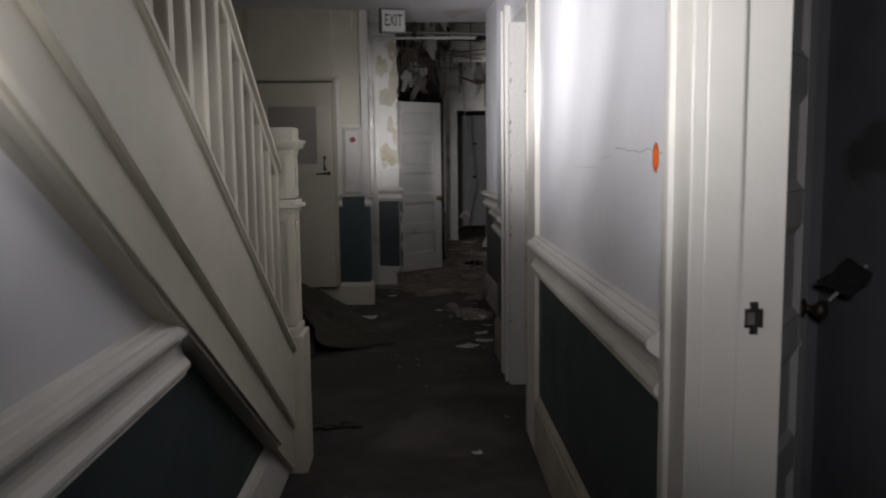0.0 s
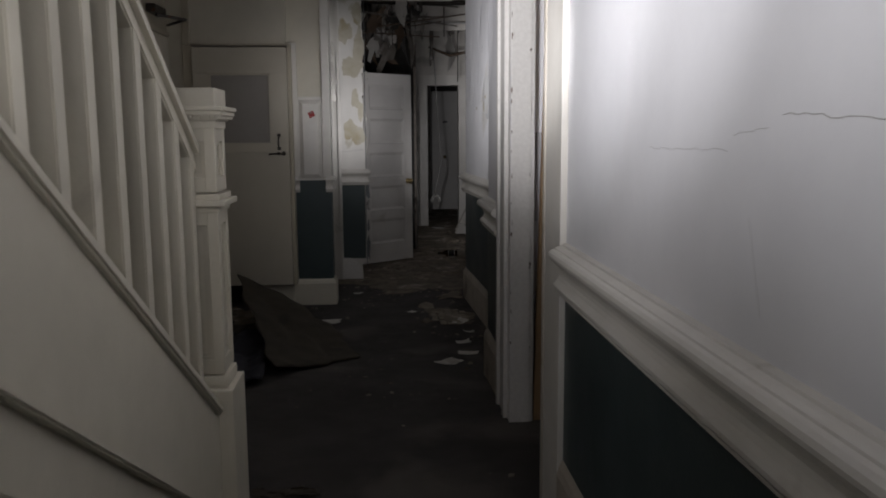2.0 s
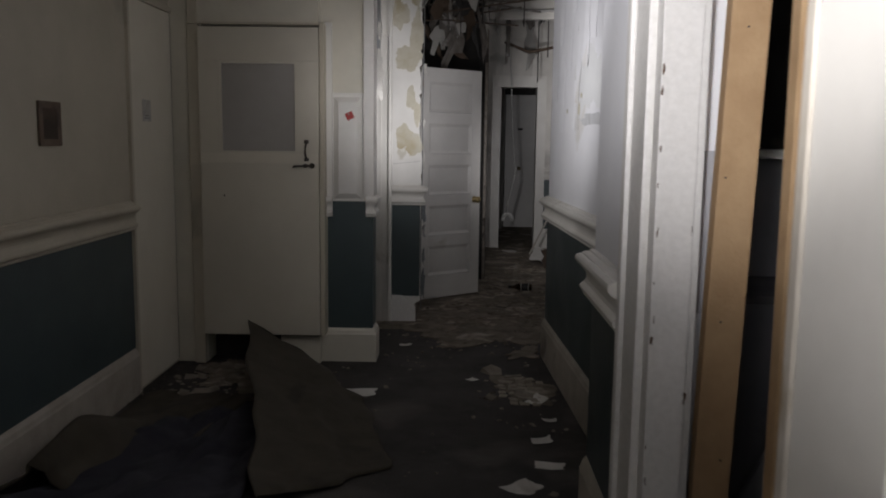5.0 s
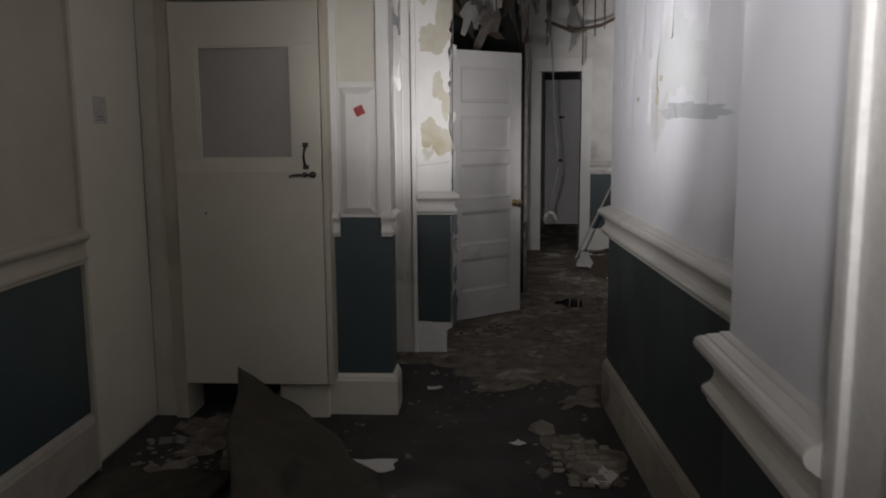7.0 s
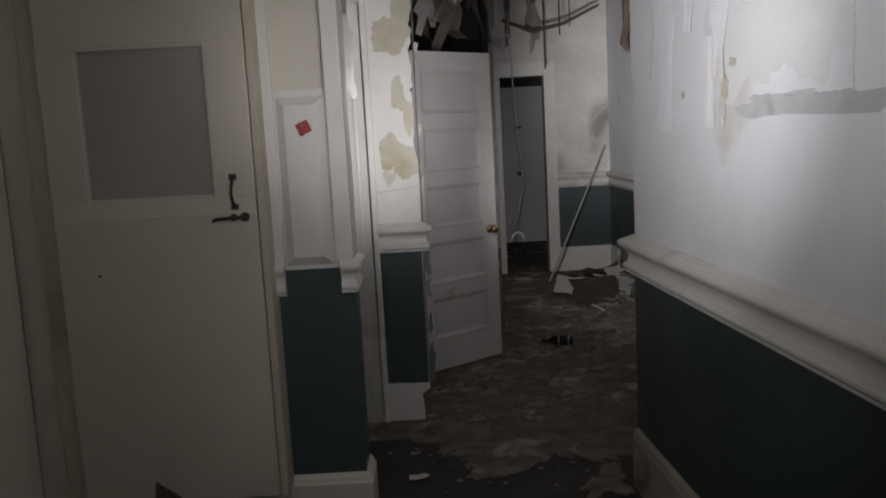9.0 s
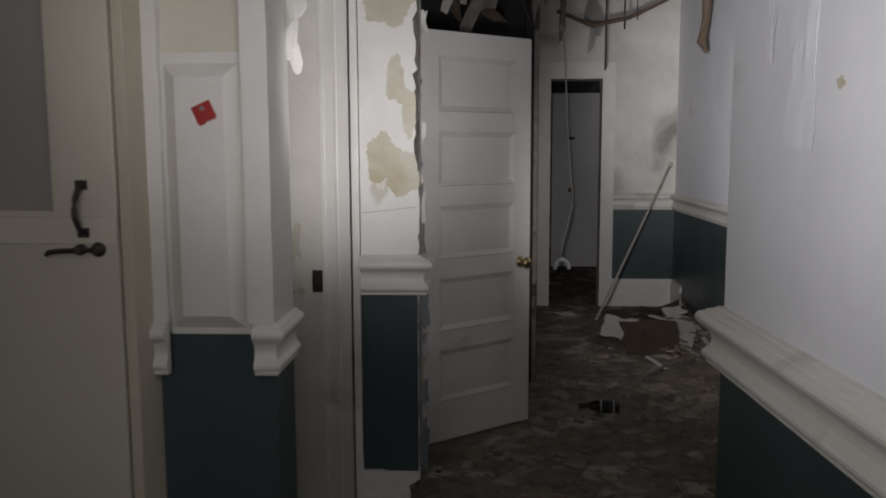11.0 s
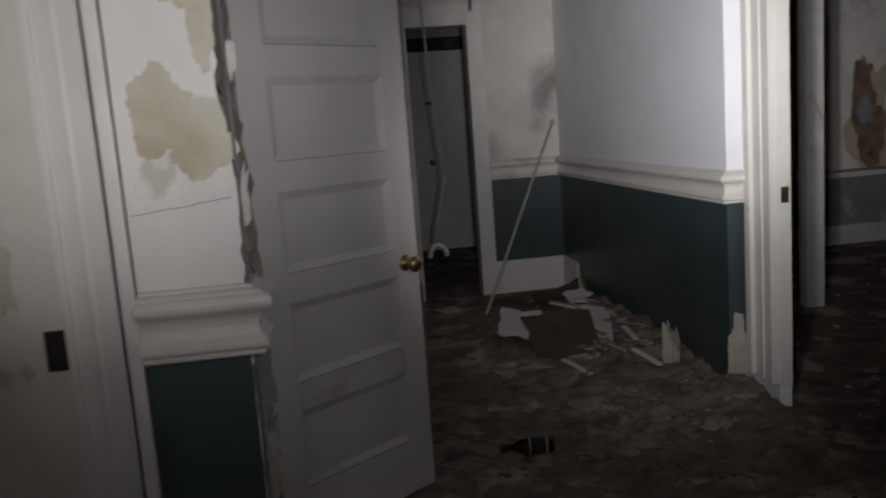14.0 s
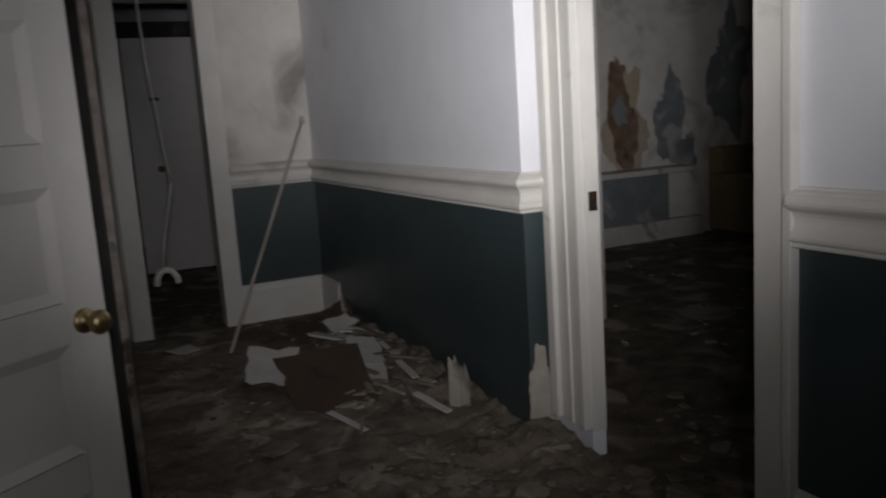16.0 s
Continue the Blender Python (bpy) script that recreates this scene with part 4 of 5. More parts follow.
part("coupling", lathe(bmesh.new(), [(0, 0), (0.03, 0), (0.03, 0.04), (0, 0.04)], pose(0.36, 8.205, 2.68), 12), M_IRON, pp)

# ---- marks on the near wall ----
mk = tagged(part("paint_mark", sheet(bmesh.new(), [(0.06 * math.cos(a * math.pi / 12), 0.07 * math.sin(a * math.pi / 12)) for a in range(24)], Matrix(), 0.0008), glow_edge("orange_mark", (0.95, 0.17, 0.012), 0.036)), "round orange spray-paint mark on white wall", "paint mark")
mk.matrix_basis = facing(XA - 0.0002, 1.497, 1.397, "-x") @ Matrix.Diagonal((0.62, 0.80, 1, 1))


def crack(pts, name="crack", r=0.0009):
    return tagged(part(name, tube(bmesh.new(), pts, r, 5), M_CRACK), "thin dark crack in white wall plaster", "crack", "wall cracks")


def wander(y0, z0, y1, z1, seed, x, amp=0.012, n=26):
    out = []
    for i in range(n):
        f = i / (n - 1)
        out.append((x, y0 + (y1 - y0) * f, z0 + (z1 - z0) * f + amp * noise.noise((f * 6, seed, 0.2)) + amp * 0.4 * noise.noise((f * 23, seed, 0.7))))
    return out


crack(wander(1.36, 1.405, 1.86, 1.418, 1, XA))
crack(wander(1.90, 1.402, 2.02, 1.392, 2, XA, 0.003), r=0.0005)
crack(wander(2.04, 1.366, 2.42, 1.366, 3, XA, 0.008), r=0.0005)
crack([(-0.055 + 0.011 * i, 8.699, 1.232 + 0.0012 * i + 0.006 * noise.noise((i * 0.5, 2, 1))) for i in range(20)], r=0.0012)
crack(wander(1.9, 1.13, 1.95, 1.27, 4, XA, 0.004), r=0.0003)

# strike on the near jamb
sp2 = thing("strike_plate", "rusty iron strike plate set in chipped white jamb", "strike plate")
part("plate", boxes((0.977, 0.991, 1.190, 1.195, 1.086, 1.144, 0.001), (0.968, 1.000, 1.1895, 1.195, 1.098, 1.132, 0.001)), M_IRON, sp2)
part("keeper", boxes((0.971, 0.984, 1.187, 1.1893, 1.104, 1.126, 0.001)), M_GREYMETAL, sp2)

# ---- stripped doorway: studs and what stands behind them ----
def stud(x, y, w, dep, tilt=0.0):
    s = thing("wall_stud", "bare pine stud with nails in a stripped doorway", "stud", "bare studs")
    m = pose(x, y, 0, 0, tilt, 0)
    part("timber", box(bmesh.new(), 0, w, 0, dep, 0.0, 2.70, 0.003, m), M_WOOD, s)
    rnd = random.Random(int(x * 100))
    for i in range(6):
        nx = rnd.uniform(0.01, w - 0.02)
        part("nail", box(bmesh.new(), nx, nx + 0.004, -0.004, 0.0, 0.35 + i * 0.33, 0.354 + i * 0.33, 0, m), M_IRON, s)
    return s


stud(0.988, 4.222, 0.086, 0.042, 1.5)
stud(1.045, 3.86, 0.088, 0.042, -0.3)
js = thing("jamb_board", "dark old jamb board left at the stripped doorway", "board")
part("board", boxes((0.97, 1.04, 3.413, 3.435, 0, 2.1, 0.003)), M_OLDWOOD, js)
we = thing("wood_edge", "bare pine edge of a cut door jamb", "jamb edge")
part("strip", boxes((0.868, 0.899, 3.402, 3.428, 0.14, 2.1, 0.003)), M_PALEWOOD, we)
js2 = thing("jamb_filler", "grey plaster strip beside a chipped jamb", "filler strip")
part("strip", boxes((0.978, 1.030, 4.268, 4.279, 1.02, 1.40, 0.002)), M_GREYPANEL, js2)
sh = thing("shelf_unit", "grey closet shelving with a white edge behind studs", "shelf")
part("top_shelf", boxes((1.18, 2.6, 4.75, 5.25, 1.375, 1.40, 0.002)), M_PLASTIC, sh)
part("back_panel", boxes((1.18, 2.6, 5.24, 5.26, 0.0, 1.375)), M_GREYPANEL, sh)
part("lower_shelf", boxes((1.18, 2.6, 4.85, 5.24, 0.93, 0.955, 0.002)), M_GREYMETAL, sh)
part("side", boxes((1.18, 1.20, 4.85, 5.24, 0.0, 1.375)), M_GREYPANEL, sh)
pl = thing("leaning_plank", "white board leaning across a dark closet", "plank", "leaning planks")
part("board", obox(bmesh.new(), (1.22, 4.75, 0.02), (1.75, 4.80, 1.05), 0.02, 0.14, bevel=0.003), M_GREYPANEL, pl)
pl = thing("leaning_plank", "white board leaning across a dark closet", "plank", "leaning planks")
part("board", obox(bmesh.new(), (1.35, 4.55, 0.02), (2.2, 4.6, 0.95), 0.02, 0.22, bevel=0.003), M_GREYPANEL, pl)

# broken board and dark wall inside the near side room
bb = thing("broken_board", "split black board with a pale edge in a side room", "board")
part("board", sheet(bmesh.new(), torn(0.17, 0.10, 8), pose(1.58, 2.0, 1.06, 35, -22, 30), 0.012, 0.0), M_BLACK, bb)
part("split_edge", obox(bmesh.new(), (1.51, 1.96, 1.00), (1.65, 2.03, 1.085), 0.006, 0.007, bevel=0.001), M_PIPE, bb, "pale split edge")
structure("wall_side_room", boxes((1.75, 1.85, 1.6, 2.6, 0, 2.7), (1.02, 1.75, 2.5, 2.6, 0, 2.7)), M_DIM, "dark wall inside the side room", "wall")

# ---- far end ----
d = thing("door_far", "plain white door with a knob at the dim end", "door", kind="structure")
part("leaf", boxes((1.22, 1.93, 15.78, 15.82, 0.02, 2.16, 0.003)), M_DOOR, d)
part("frame", boxes((1.10, 1.20, 15.74, 15.80, 0, 2.3, 0.004), (1.95, 2.05, 15.74, 15.80, 0, 2.18, 0.004)), M_TRIM, d)
# Solid bar whose near-black colour stands for the dark gap above the leaf.
part("transom", boxes((1.20, 2.05, 15.76, 15.80, 2.165, 2.3, 0.004)), M_DARK, d, "solid header bar coloured near-black as the dark gap over the door")
smooth(part("knob", lathe(bmesh.new(), [(0, 0), (0.03, 0), (0.03, 0.006), (0.012, 0.012), (0.012, 0.03), (0.028, 0.045), (0.028, 0.06), (0, 0.07)], pose(1.45, 15.78, 0.98, 90, 0, 0)), M_BRASS, d))
part("sign", boxes((1.42, 1.50, 15.772, 15.779, 1.60, 1.63, 0.001)), M_BLACK, d)
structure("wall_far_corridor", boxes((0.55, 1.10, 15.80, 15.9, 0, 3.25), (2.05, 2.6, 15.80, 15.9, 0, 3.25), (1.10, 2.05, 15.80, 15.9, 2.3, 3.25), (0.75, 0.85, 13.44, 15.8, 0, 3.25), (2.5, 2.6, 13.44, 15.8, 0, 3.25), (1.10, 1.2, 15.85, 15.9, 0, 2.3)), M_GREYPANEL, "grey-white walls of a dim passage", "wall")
# Wall coloured near-black to give the dark gap beside the jamb strip.
structure("wall_west_corridor", boxes((0.66, 0.74, 10.68, 13.29, 0, 3.25), (-2.4, 0.66, 10.9, 11.0, 0, 3.25)), M_DARK, "wall with a bare end, lack of light put into its colour", "wall")
structure("trim_jamb_strip", boxes((0.708, 0.735, 10.645, 10.68, 0, 2.55, 0.004)), M_OLDJAMB, "dark door jamb with a worn white edge", "jamb")
cb = thing("hanging_cable", "pale cable hanging from the ceiling with a loose fitting", "cable")
smooth(part("wire", tube(bmesh.new(), [(1.06, 13.0, 3.2), (1.09, 13.02, 2.6), (1.12, 13.03, 2.2), (1.14, 13.05, 1.7), (1.17, 13.05, 1.35), (1.19, 13.05, 1.12), (1.20, 13.05, 1.0)], 0.007, 6), M_PIPE, cb))
smooth(part("lower_wire", tube(bmesh.new(), [(1.20, 13.05, 1.0), (1.17, 13.04, 0.86), (1.12, 13.03, 0.66), (1.09, 13.02, 0.48)], 0.009, 6), M_PIPE, cb))
smooth(part("fitting", tube(bmesh.new(), [(1.045, 13.02, 0.385), (1.052, 13.02, 0.43), (1.075, 13.02, 0.468), (1.11, 13.02, 0.48), (1.145, 13.02, 0.465), (1.168, 13.02, 0.428), (1.175, 13.02, 0.39)], 0.021, 10), M_PLASTIC, cb, "curved white pipe elbow"))
po = thing("leaning_pole", "thin pale wooden pole leaning in the corner", "pole")
smooth(part("pole", tube(bmesh.new(), [(1.365, 12.58, 0.0), (1.74, 12.91, 0.67), (2.105, 13.235, 1.325)], [0.0105, 0.0105, 0.010], 10), M_PALEWOOD, po))
part("cap", lathe(bmesh.new(), [(0, -0.004), (0.019, 0), (0.022, 0.018), (0.015, 0.036), (0, 0.038)], pose(2.105, 13.235, 1.318, -27, 27, 0), 12), M_PALEWOOD, po)

# ---- bottle ----
bt = thing("bottle", "empty brown glass bottle with dark label lying on floor", "bottle")
bmx = pose(1.17, 10.07, 0.036, 0, -90, -5)
smooth(part("glass", lathe(bmesh.new(), [(0, 0), (0.030, 0), (0.034, 0.006), (0.034, 0.125), (0.030, 0.145), (0.014, 0.165), (0.0125, 0.20), (0.0145, 0.203), (0.0145, 0.212), (0, 0.212)], bmx, 20), M_GLASS, bt))
part("label", lathe(bmesh.new(), [(0.0343, 0.025), (0.0346, 0.026), (0.0346, 0.105), (0.0343, 0.106)], bmx, 20), M_BLACK, bt, "black paper label")
for h in (0.028, 0.098):
    part("label_band", lathe(bmesh.new(), [(0.0346, h), (0.0350, h + 0.001), (0.0350, h + 0.005), (0.0346, h + 0.006)], bmx, 20), M_PAPER, bt, "pale printed band")
part("cap", lathe(bmesh.new(), [(0, 0.222), (0.0155, 0.222), (0.0155, 0.195), (0, 0.195)], bmx, 14), M_BLACK, bt, "black cap")

# ---- carpet and cloth on the left ----
def cloth(name, label, cat, corners, amp, freq, seed, material, n=26, thick=0.007, ridge=None):
    """A crumpled sheet over four corners (x, y, z), with folds."""
    bm = bmesh.new()
    c = [Vector(p) for p in corners]
    grid = []
    for i in range(n + 1):
        row = []
        for j in range(n + 1):
            u, v = i / n, j / n
            p = c[0] * (1 - u) * (1 - v) + c[1] * u * (1 - v) + c[2] * u * v + c[3] * (1 - u) * v
            e = 0.05 * noise.noise((u * 5, v * 5, seed + 3))
            p.x += e
            p.y += 0.06 * noise.noise((u * 4 + 9, v * 4, seed))
            f = abs(noise.noise((u * freq, v * freq * 0.6, seed))) + 0.45 * abs(noise.noise((u * freq * 2.3, v * freq * 2, seed + 5)))
            p.z += amp * f + (ridge(u, v) if ridge else 0)
            p.z = max(p.z, 0.004) + fz(p.y)
            row.append(bm.verts.new(p))
        grid.append(row)
    for i in range(n):
        for j in range(n):
            bm.faces.new((grid[i][j], grid[i + 1][j], grid[i + 1][j + 1], grid[i][j + 1]))
    ob = smooth(part(name, bm, material))
    so = ob.modifiers.new("thick", "SOLIDIFY")
    so.thickness, so.offset = thick, -1
    return tagged(ob, label, cat)


cloth("carpet_piece", "torn tan carpet flap curled up against a closet", "carpet", [(-0.26, 5.12, 0.02), (0.18, 5.70, 0.0), (-0.06, 6.72, 0.0), (-0.84, 7.30, 0.235)], 0.012, 2.0, 3, M_CARPET, n=32,
      ridge=lambda u, v: (0.04 + 0.02 * v) * max(1 - u * 2.2, 0) ** 2 + 0.06 * math.sin(math.pi * min(u * 1.2, 1)) * v ** 3)
cloth("dark_cloth", "crumpled dark blue cloth on the floor", "cloth", [(-1.2, 4.6, 0.0), (-0.3, 4.9, 0.0), (-0.45, 6.55, 0.0), (-1.0, 6.2, 0.02)], 0.10, 3.5, 11, M_TARP)
cloth("carpet_roll", "humped fold of tan carpet against the wall", "carpet", [(-1.28, 5.2, 0.0), (-0.95, 5.3, 0.0), (-0.62, 6.70, 0.0), (-1.26, 6.72, 0.0)], 0.05, 2.5, 21, M_CARPET,
      ridge=lambda u, v: 0.22 * math.exp(-((u - 0.45) / 0.25) ** 2) * math.exp(-((v - 0.25) / 0.30) ** 2))
cloth("carpet_edge", "flat loose strip of tan carpet underlay", "carpet", [(-0.14, 3.52, 0.004), (0.10, 3.52, 0.004), (0.08, 3.58, 0.004), (-0.14, 3.58, 0.004)], 0.006, 2.0, 31, M_CARPET, n=8)

# ---- loose paper and board on the floor ----
def scrap(name, label, cat, x, y, w, h, rz, seed, material, thick=0.002, curl=0.01, z=0.003, rx=0, ry=0, group="floor scraps"):
    return tagged(part(name, sheet(bmesh.new(), torn(w, h, seed), pose(x, y, z + fz(y), rx, ry, rz), thick, curl, seed), material), label, cat, group)


for i, (x, y, w, h, rz) in enumerate(((-0.13, 6.80, 0.28, 0.19, 8), (0.90, 6.72, 0.20, 0.10, 60), (0.86, 6.10, 0.12, 0.08, 15), (0.72, 5.45, 0.15, 0.13, 40), (0.86, 5.75, 0.10, 0.18, 80), (0.93, 6.4, 0.08, 0.05, 10), (0.62, 3.15, 0.05, 0.04, 10), (0.10, 7.9, 0.10, 0.06, 10), (0.55, 7.1, 0.08, 0.06, 45))):
    scrap("paper_scrap", "dirty torn scrap of paper on dark floor", "paper scrap", x, y, w, h, rz, 200 + i, M_PAPER, curl=0.012, group="paper scraps")
def tile_patch():
    """Cracked floor tiles that have come loose beside the wall."""
    rnd = random.Random(303)
    tp = thing("floor_tile_patch", "cracked beige floor tiles lifted beside the skirting", "floor tiles")
    part("bedding", sheet(bmesh.new(), ragged(0.30, 0.66, 304, 40, 0.3), pose(0.83, 6.93, 0.002 + fz(6.93), 0, 0, 6), 0.002), M_DUSTY, tp)
    for i in range(5):
        for j in range(9):
            x, y = 0.715 + 0.056 * i + rnd.uniform(-0.008, 0.008), 6.66 + 0.066 * j + rnd.uniform(-0.01, 0.01)
            if rnd.random() < 0.22 or abs(i - 2) * 0.9 + abs(j - 4) * 0.55 > 3.2:
                continue
            part("tile", sheet(bmesh.new(), torn(0.052, 0.058, 310 + i * 9 + j), pose(x, y, 0.005 + fz(y), rnd.uniform(-4, 4), rnd.uniform(-4, 4), rnd.uniform(-14, 14)), 0.005), M_TILE, tp)


M_TILE = paint("worn_tile", (0.30, 0.265, 0.21), (0.22, 0.19, 0.15), (0.12, 0.10, 0.08), 0.7, 14, 0.3, 0.58, spread=0.1)
tile_patch()

M_CHIPSLIGHT = paint("torn_plasterboard", (0.46, 0.43, 0.38), (0.36, 0.33, 0.28), (0.22, 0.18, 0.14), 0.85, 12, 0.3, 0.6, spread=0.1)
M_FLAKE = paint("plaster_flake", (0.34, 0.295, 0.235), (0.22, 0.185, 0.14), (0.12, 0.095, 0.07), 0.9, 5, 0.5, 0.56, spread=0.08)
DEB = ((1.43, 11.86, 0.27, 0.34, -25, M_PAPER, 20, 0, 0.09), (1.61, 11.48, 0.42, 0.58, -10, M_CARD, 21, 0, 0.11), (1.93, 11.80, 0.20, 0.40, -8, M_PAPER, 13, 5, 0.09), (1.81, 11.46, 0.20, 0.30, -14, M_PAPER, 9, 3, 0.06),
       (1.63, 11.16, 0.26, 0.22, 30, M_CHIPS, 3, 0, 0.02), (1.12, 12.80, 0.18, 0.12, 25, M_PAPER, 4, 2, 0.01), (1.98, 12.35, 0.22, 0.16, 15, M_PAPER, 18, -12, 0.13), (1.78, 12.45, 0.30, 0.20, 60, M_CARD, 12, 0, 0.11),
       (2.02, 11.35, 0.20, 0.16, 40, M_CHIPS, 4, -8, 0.07), (1.75, 10.95, 0.20, 0.16, 15, M_CHIPS, 3, 0, 0.015), (1.45, 10.60, 0.22, 0.16, 70, M_CHIPS, 2, -2, 0.01), (1.25, 10.95, 0.20, 0.08, 35, M_CHIPS, 2, 3, 0.01),
       (1.55, 10.05, 0.16, 0.11, 50, M_CHIPS, 2, 0, 0.008), (0.86, 9.3, 0.18, 0.12, 65, M_CHIPS, 0, 0, 0.008), (1.95, 10.4, 0.18, 0.12, 5, M_CHIPS, 0, 0, 0.01))
for i, (x, y, w, h, rz, mt, rx, ry, up) in enumerate(DEB):
    kind = "brown hardboard piece" if mt is M_CARD else ("white plasterboard piece" if mt is M_PAPER else "grey plaster slab")
    scrap("plaster_piece", "broken " + kind + " lying on the debris heap", "rubble", x, y, w, h, rz, 400 + i, mt, 0.008 if mt is not M_CARD else 0.005, 0.008, up, rx, ry, "rubble pieces")
rnd = random.Random(77)
for i in range(34):
    f = rnd.random()
    y = 10.85 + 1.75 * f
    x = min(2.08 + 0.03 * f, 2.12) - abs(rnd.gauss(0, 0.14)) * (1.8 - f)
    a, L = rnd.gauss(115, 35), rnd.uniform(0.08, 0.34)
    dx, dy = math.cos(radians(a)) * L / 2, math.sin(radians(a)) * L / 2
    x0, x1 = min(x - dx, 2.13), min(x + dx, 2.13)
    up = 0.02 + 0.10 * max((x - 1.5) / 0.66, 0) ** 1.5
    tagged(part("lath", obox(bmesh.new(), (x0, y - dy, up + rnd.uniform(0, 0.03)), (x1, y + dy, up + rnd.uniform(0, 0.05)), rnd.uniform(0.015, 0.04), rnd.uniform(0.005, 0.012), bevel=0.001), (M_PAPER, M_CHIPS, M_PALEWOOD, M_CHIPS)[i % 4]), "short broken wooden lath on the debris heap", "lath", "broken laths")
for i, (x, y, h, w, ln) in enumerate(((2.04, 10.93, 0.27, 0.055, 8), (2.075, 10.90, 0.23, 0.05, -6), (2.12, 12.72, 0.22, 0.02, 3))):
    tagged(part("wall_splinter", sheet(bmesh.new(), [(-w / 2, 0), (w / 2, 0), (w * 0.62, h * 0.6), (w * 0.2, h), (0.0, h * 0.85), (-w * 0.4, h * 0.95), (-w * 0.55, h * 0.5)], pose(x, y, 0.01, 90, 0, -62 + ln), 0.008, 0.015, i), M_CHIPSLIGHT), "upright torn plasterboard splinter at the wall foot", "rubble", "rubble pieces")

# heap under the rubble and dust spread
HEAPS = []


def heap_z(x, y, x0, x1, y0, y1, hgt, seed):
    u, v = (x - x0) / (x1 - x0), (y - y0) / (y1 - y0)
    if not (0 <= u <= 1 and 0 <= v <= 1):
        return 0.0
    k = u ** 1.6 * math.sin(math.pi * min(v * 1.1, 1)) ** 0.6
    return hgt * k * (0.7 + 0.8 * noise.noise((x * 4, y * 4, seed))) + 0.03 * k * noise.noise((x * 15, y * 15, seed)) + 0.012 * noise.noise((x * 40, y * 40, seed)) * k - 0.004


def heap(name, label, x0, x1, y0, y1, hgt, seed, material):
    bm = bmesh.new()
    nx, ny = 40, 80
    HEAPS.append((x0, x1, y0, y1, hgt, seed))
    g = []
    for i in range(nx + 1):
        row = []
        for j in range(ny + 1):
            u, v = i / nx, j / ny
            x, y = x0 + (x1 - x0) * u, y0 + (y1 - y0) * v
            z = heap_z(min(x, x1 - 1e-6), min(y, y1 - 1e-6), x0, x1, y0, y1, hgt, seed)
            row.append(bm.verts.new((x, y, max(z, -0.01))))
        g.append(row)
    for i in range(nx):
        for j in range(ny):
            bm.faces.new((g[i][j], g[i + 1][j], g[i + 1][j + 1], g[i][j + 1]))
    return tagged(part(name, bm, material), label, "rubble heap", kind="stuff")


heap("rubble_heap", "low heap of plaster rubble along the teal wall", 1.05, 2.168, 10.55, 13.28, 0.15, 4, M_DUSTY)
heap("rubble_heap", "trodden spread of plaster rubble round a door casing", 0.75, 2.235, 9.75, 11.4, 0.11, 17, M_DUSTY)
heap("rubble_heap", "low mound of brown dust at the corridor corner", 1.35, 2.168, 12.0, 13.285, 0.17, 9, M_CARPETDUST)


def chips(name, label, areas, count, seed, material, s0, s1, flat=1.0):
    """Countless small flat chips, in one mesh."""
    rnd = random.Random(seed)
    vs, fs = [], []
    total = sum((a[1] - a[0]) * (a[3] - a[2]) * a[4] for a in areas)
    for a in areas:
        n = int(count * (a[1] - a[0]) * (a[3] - a[2]) * a[4] / total)
        for _ in range(n):
            x, y = rnd.uniform(a[0], a[1]), rnd.uniform(a[2], a[3])
            if noise.noise((x * 1.7, y * 1.7, seed)) < -0.12:
                continue
            gz = max([fz(y)] + [heap_z(x, y, *hp) for hp in HEAPS])
            r = s0 * (s1 / s0) ** (rnd.random() ** 2.2)
            k = rnd.randint(4, 7)
            ph = rnd.random() * 6
            h = r * rnd.uniform(0.06, 0.35) * flat
            tx, ty = rnd.uniform(-0.3, 0.3), rnd.uniform(-0.3, 0.3)
            b = len(vs)
            ring = [(r * rnd.uniform(0.55, 1.1) * math.cos(ph + 6.283 * i / k), r * rnd.uniform(0.45, 1.0) * math.sin(ph + 6.283 * i / k)) for i in range(k)]
            for dx, dy in ring:
                vs.append((x + dx, y + dy, gz - 0.002))
            for dx, dy in ring:
                vs.append((x + dx * 0.85, y + dy * 0.85, gz + 0.001 + h + max(dx * tx + dy * ty, -h * 0.8)))
            for i in range(k):
                j = (i + 1) % k
                fs.append((b + i, b + j, b + k + j, b + k + i))
            fs.append(tuple(range(b + k, b + 2 * k)))
    me = bpy.data.meshes.new(name)
    me.from_pydata(vs, [], fs)
    me.materials.append(material)
    return tagged(new(name, me), label, "debris", kind="stuff")


rnd = random.Random(52)
for i in range(18):
    z = 0.42 + 0.085 * i + rnd.uniform(-0.05, 0.05)
    tagged(part("paint_chip", sheet(bmesh.new(), ragged(rnd.uniform(0.002, 0.007), rnd.uniform(0.006, 0.034), 840 + i, 14, 0.5), facing(0.883 + abs(rnd.gauss(0, 0.003)) + (0.078 if i % 5 == 0 else 0), 4.1998, z, "-y"), 0.0006), M_OLDWOOD), "dark chip in the white paint of a door jamb", "paint chip", "jamb chips")
chips("plaster_crumbs", "scattered plaster crumbs and paint flakes on the floor", [(0.2, 2.2, 8.3, 13.2, 9), (-0.15, 1.0, 7.4, 8.4, 3), (-1.3, -0.2, 6.4, 7.55, 4), (-0.2, 0.98, 4.4, 7.4, 1.1), (0.0, 0.85, 1.5, 4.4, 0.3), (1.0, 2.4, 13.4, 15.6, 2)], 5200, 8, M_CHIPS, 0.003, 0.024)
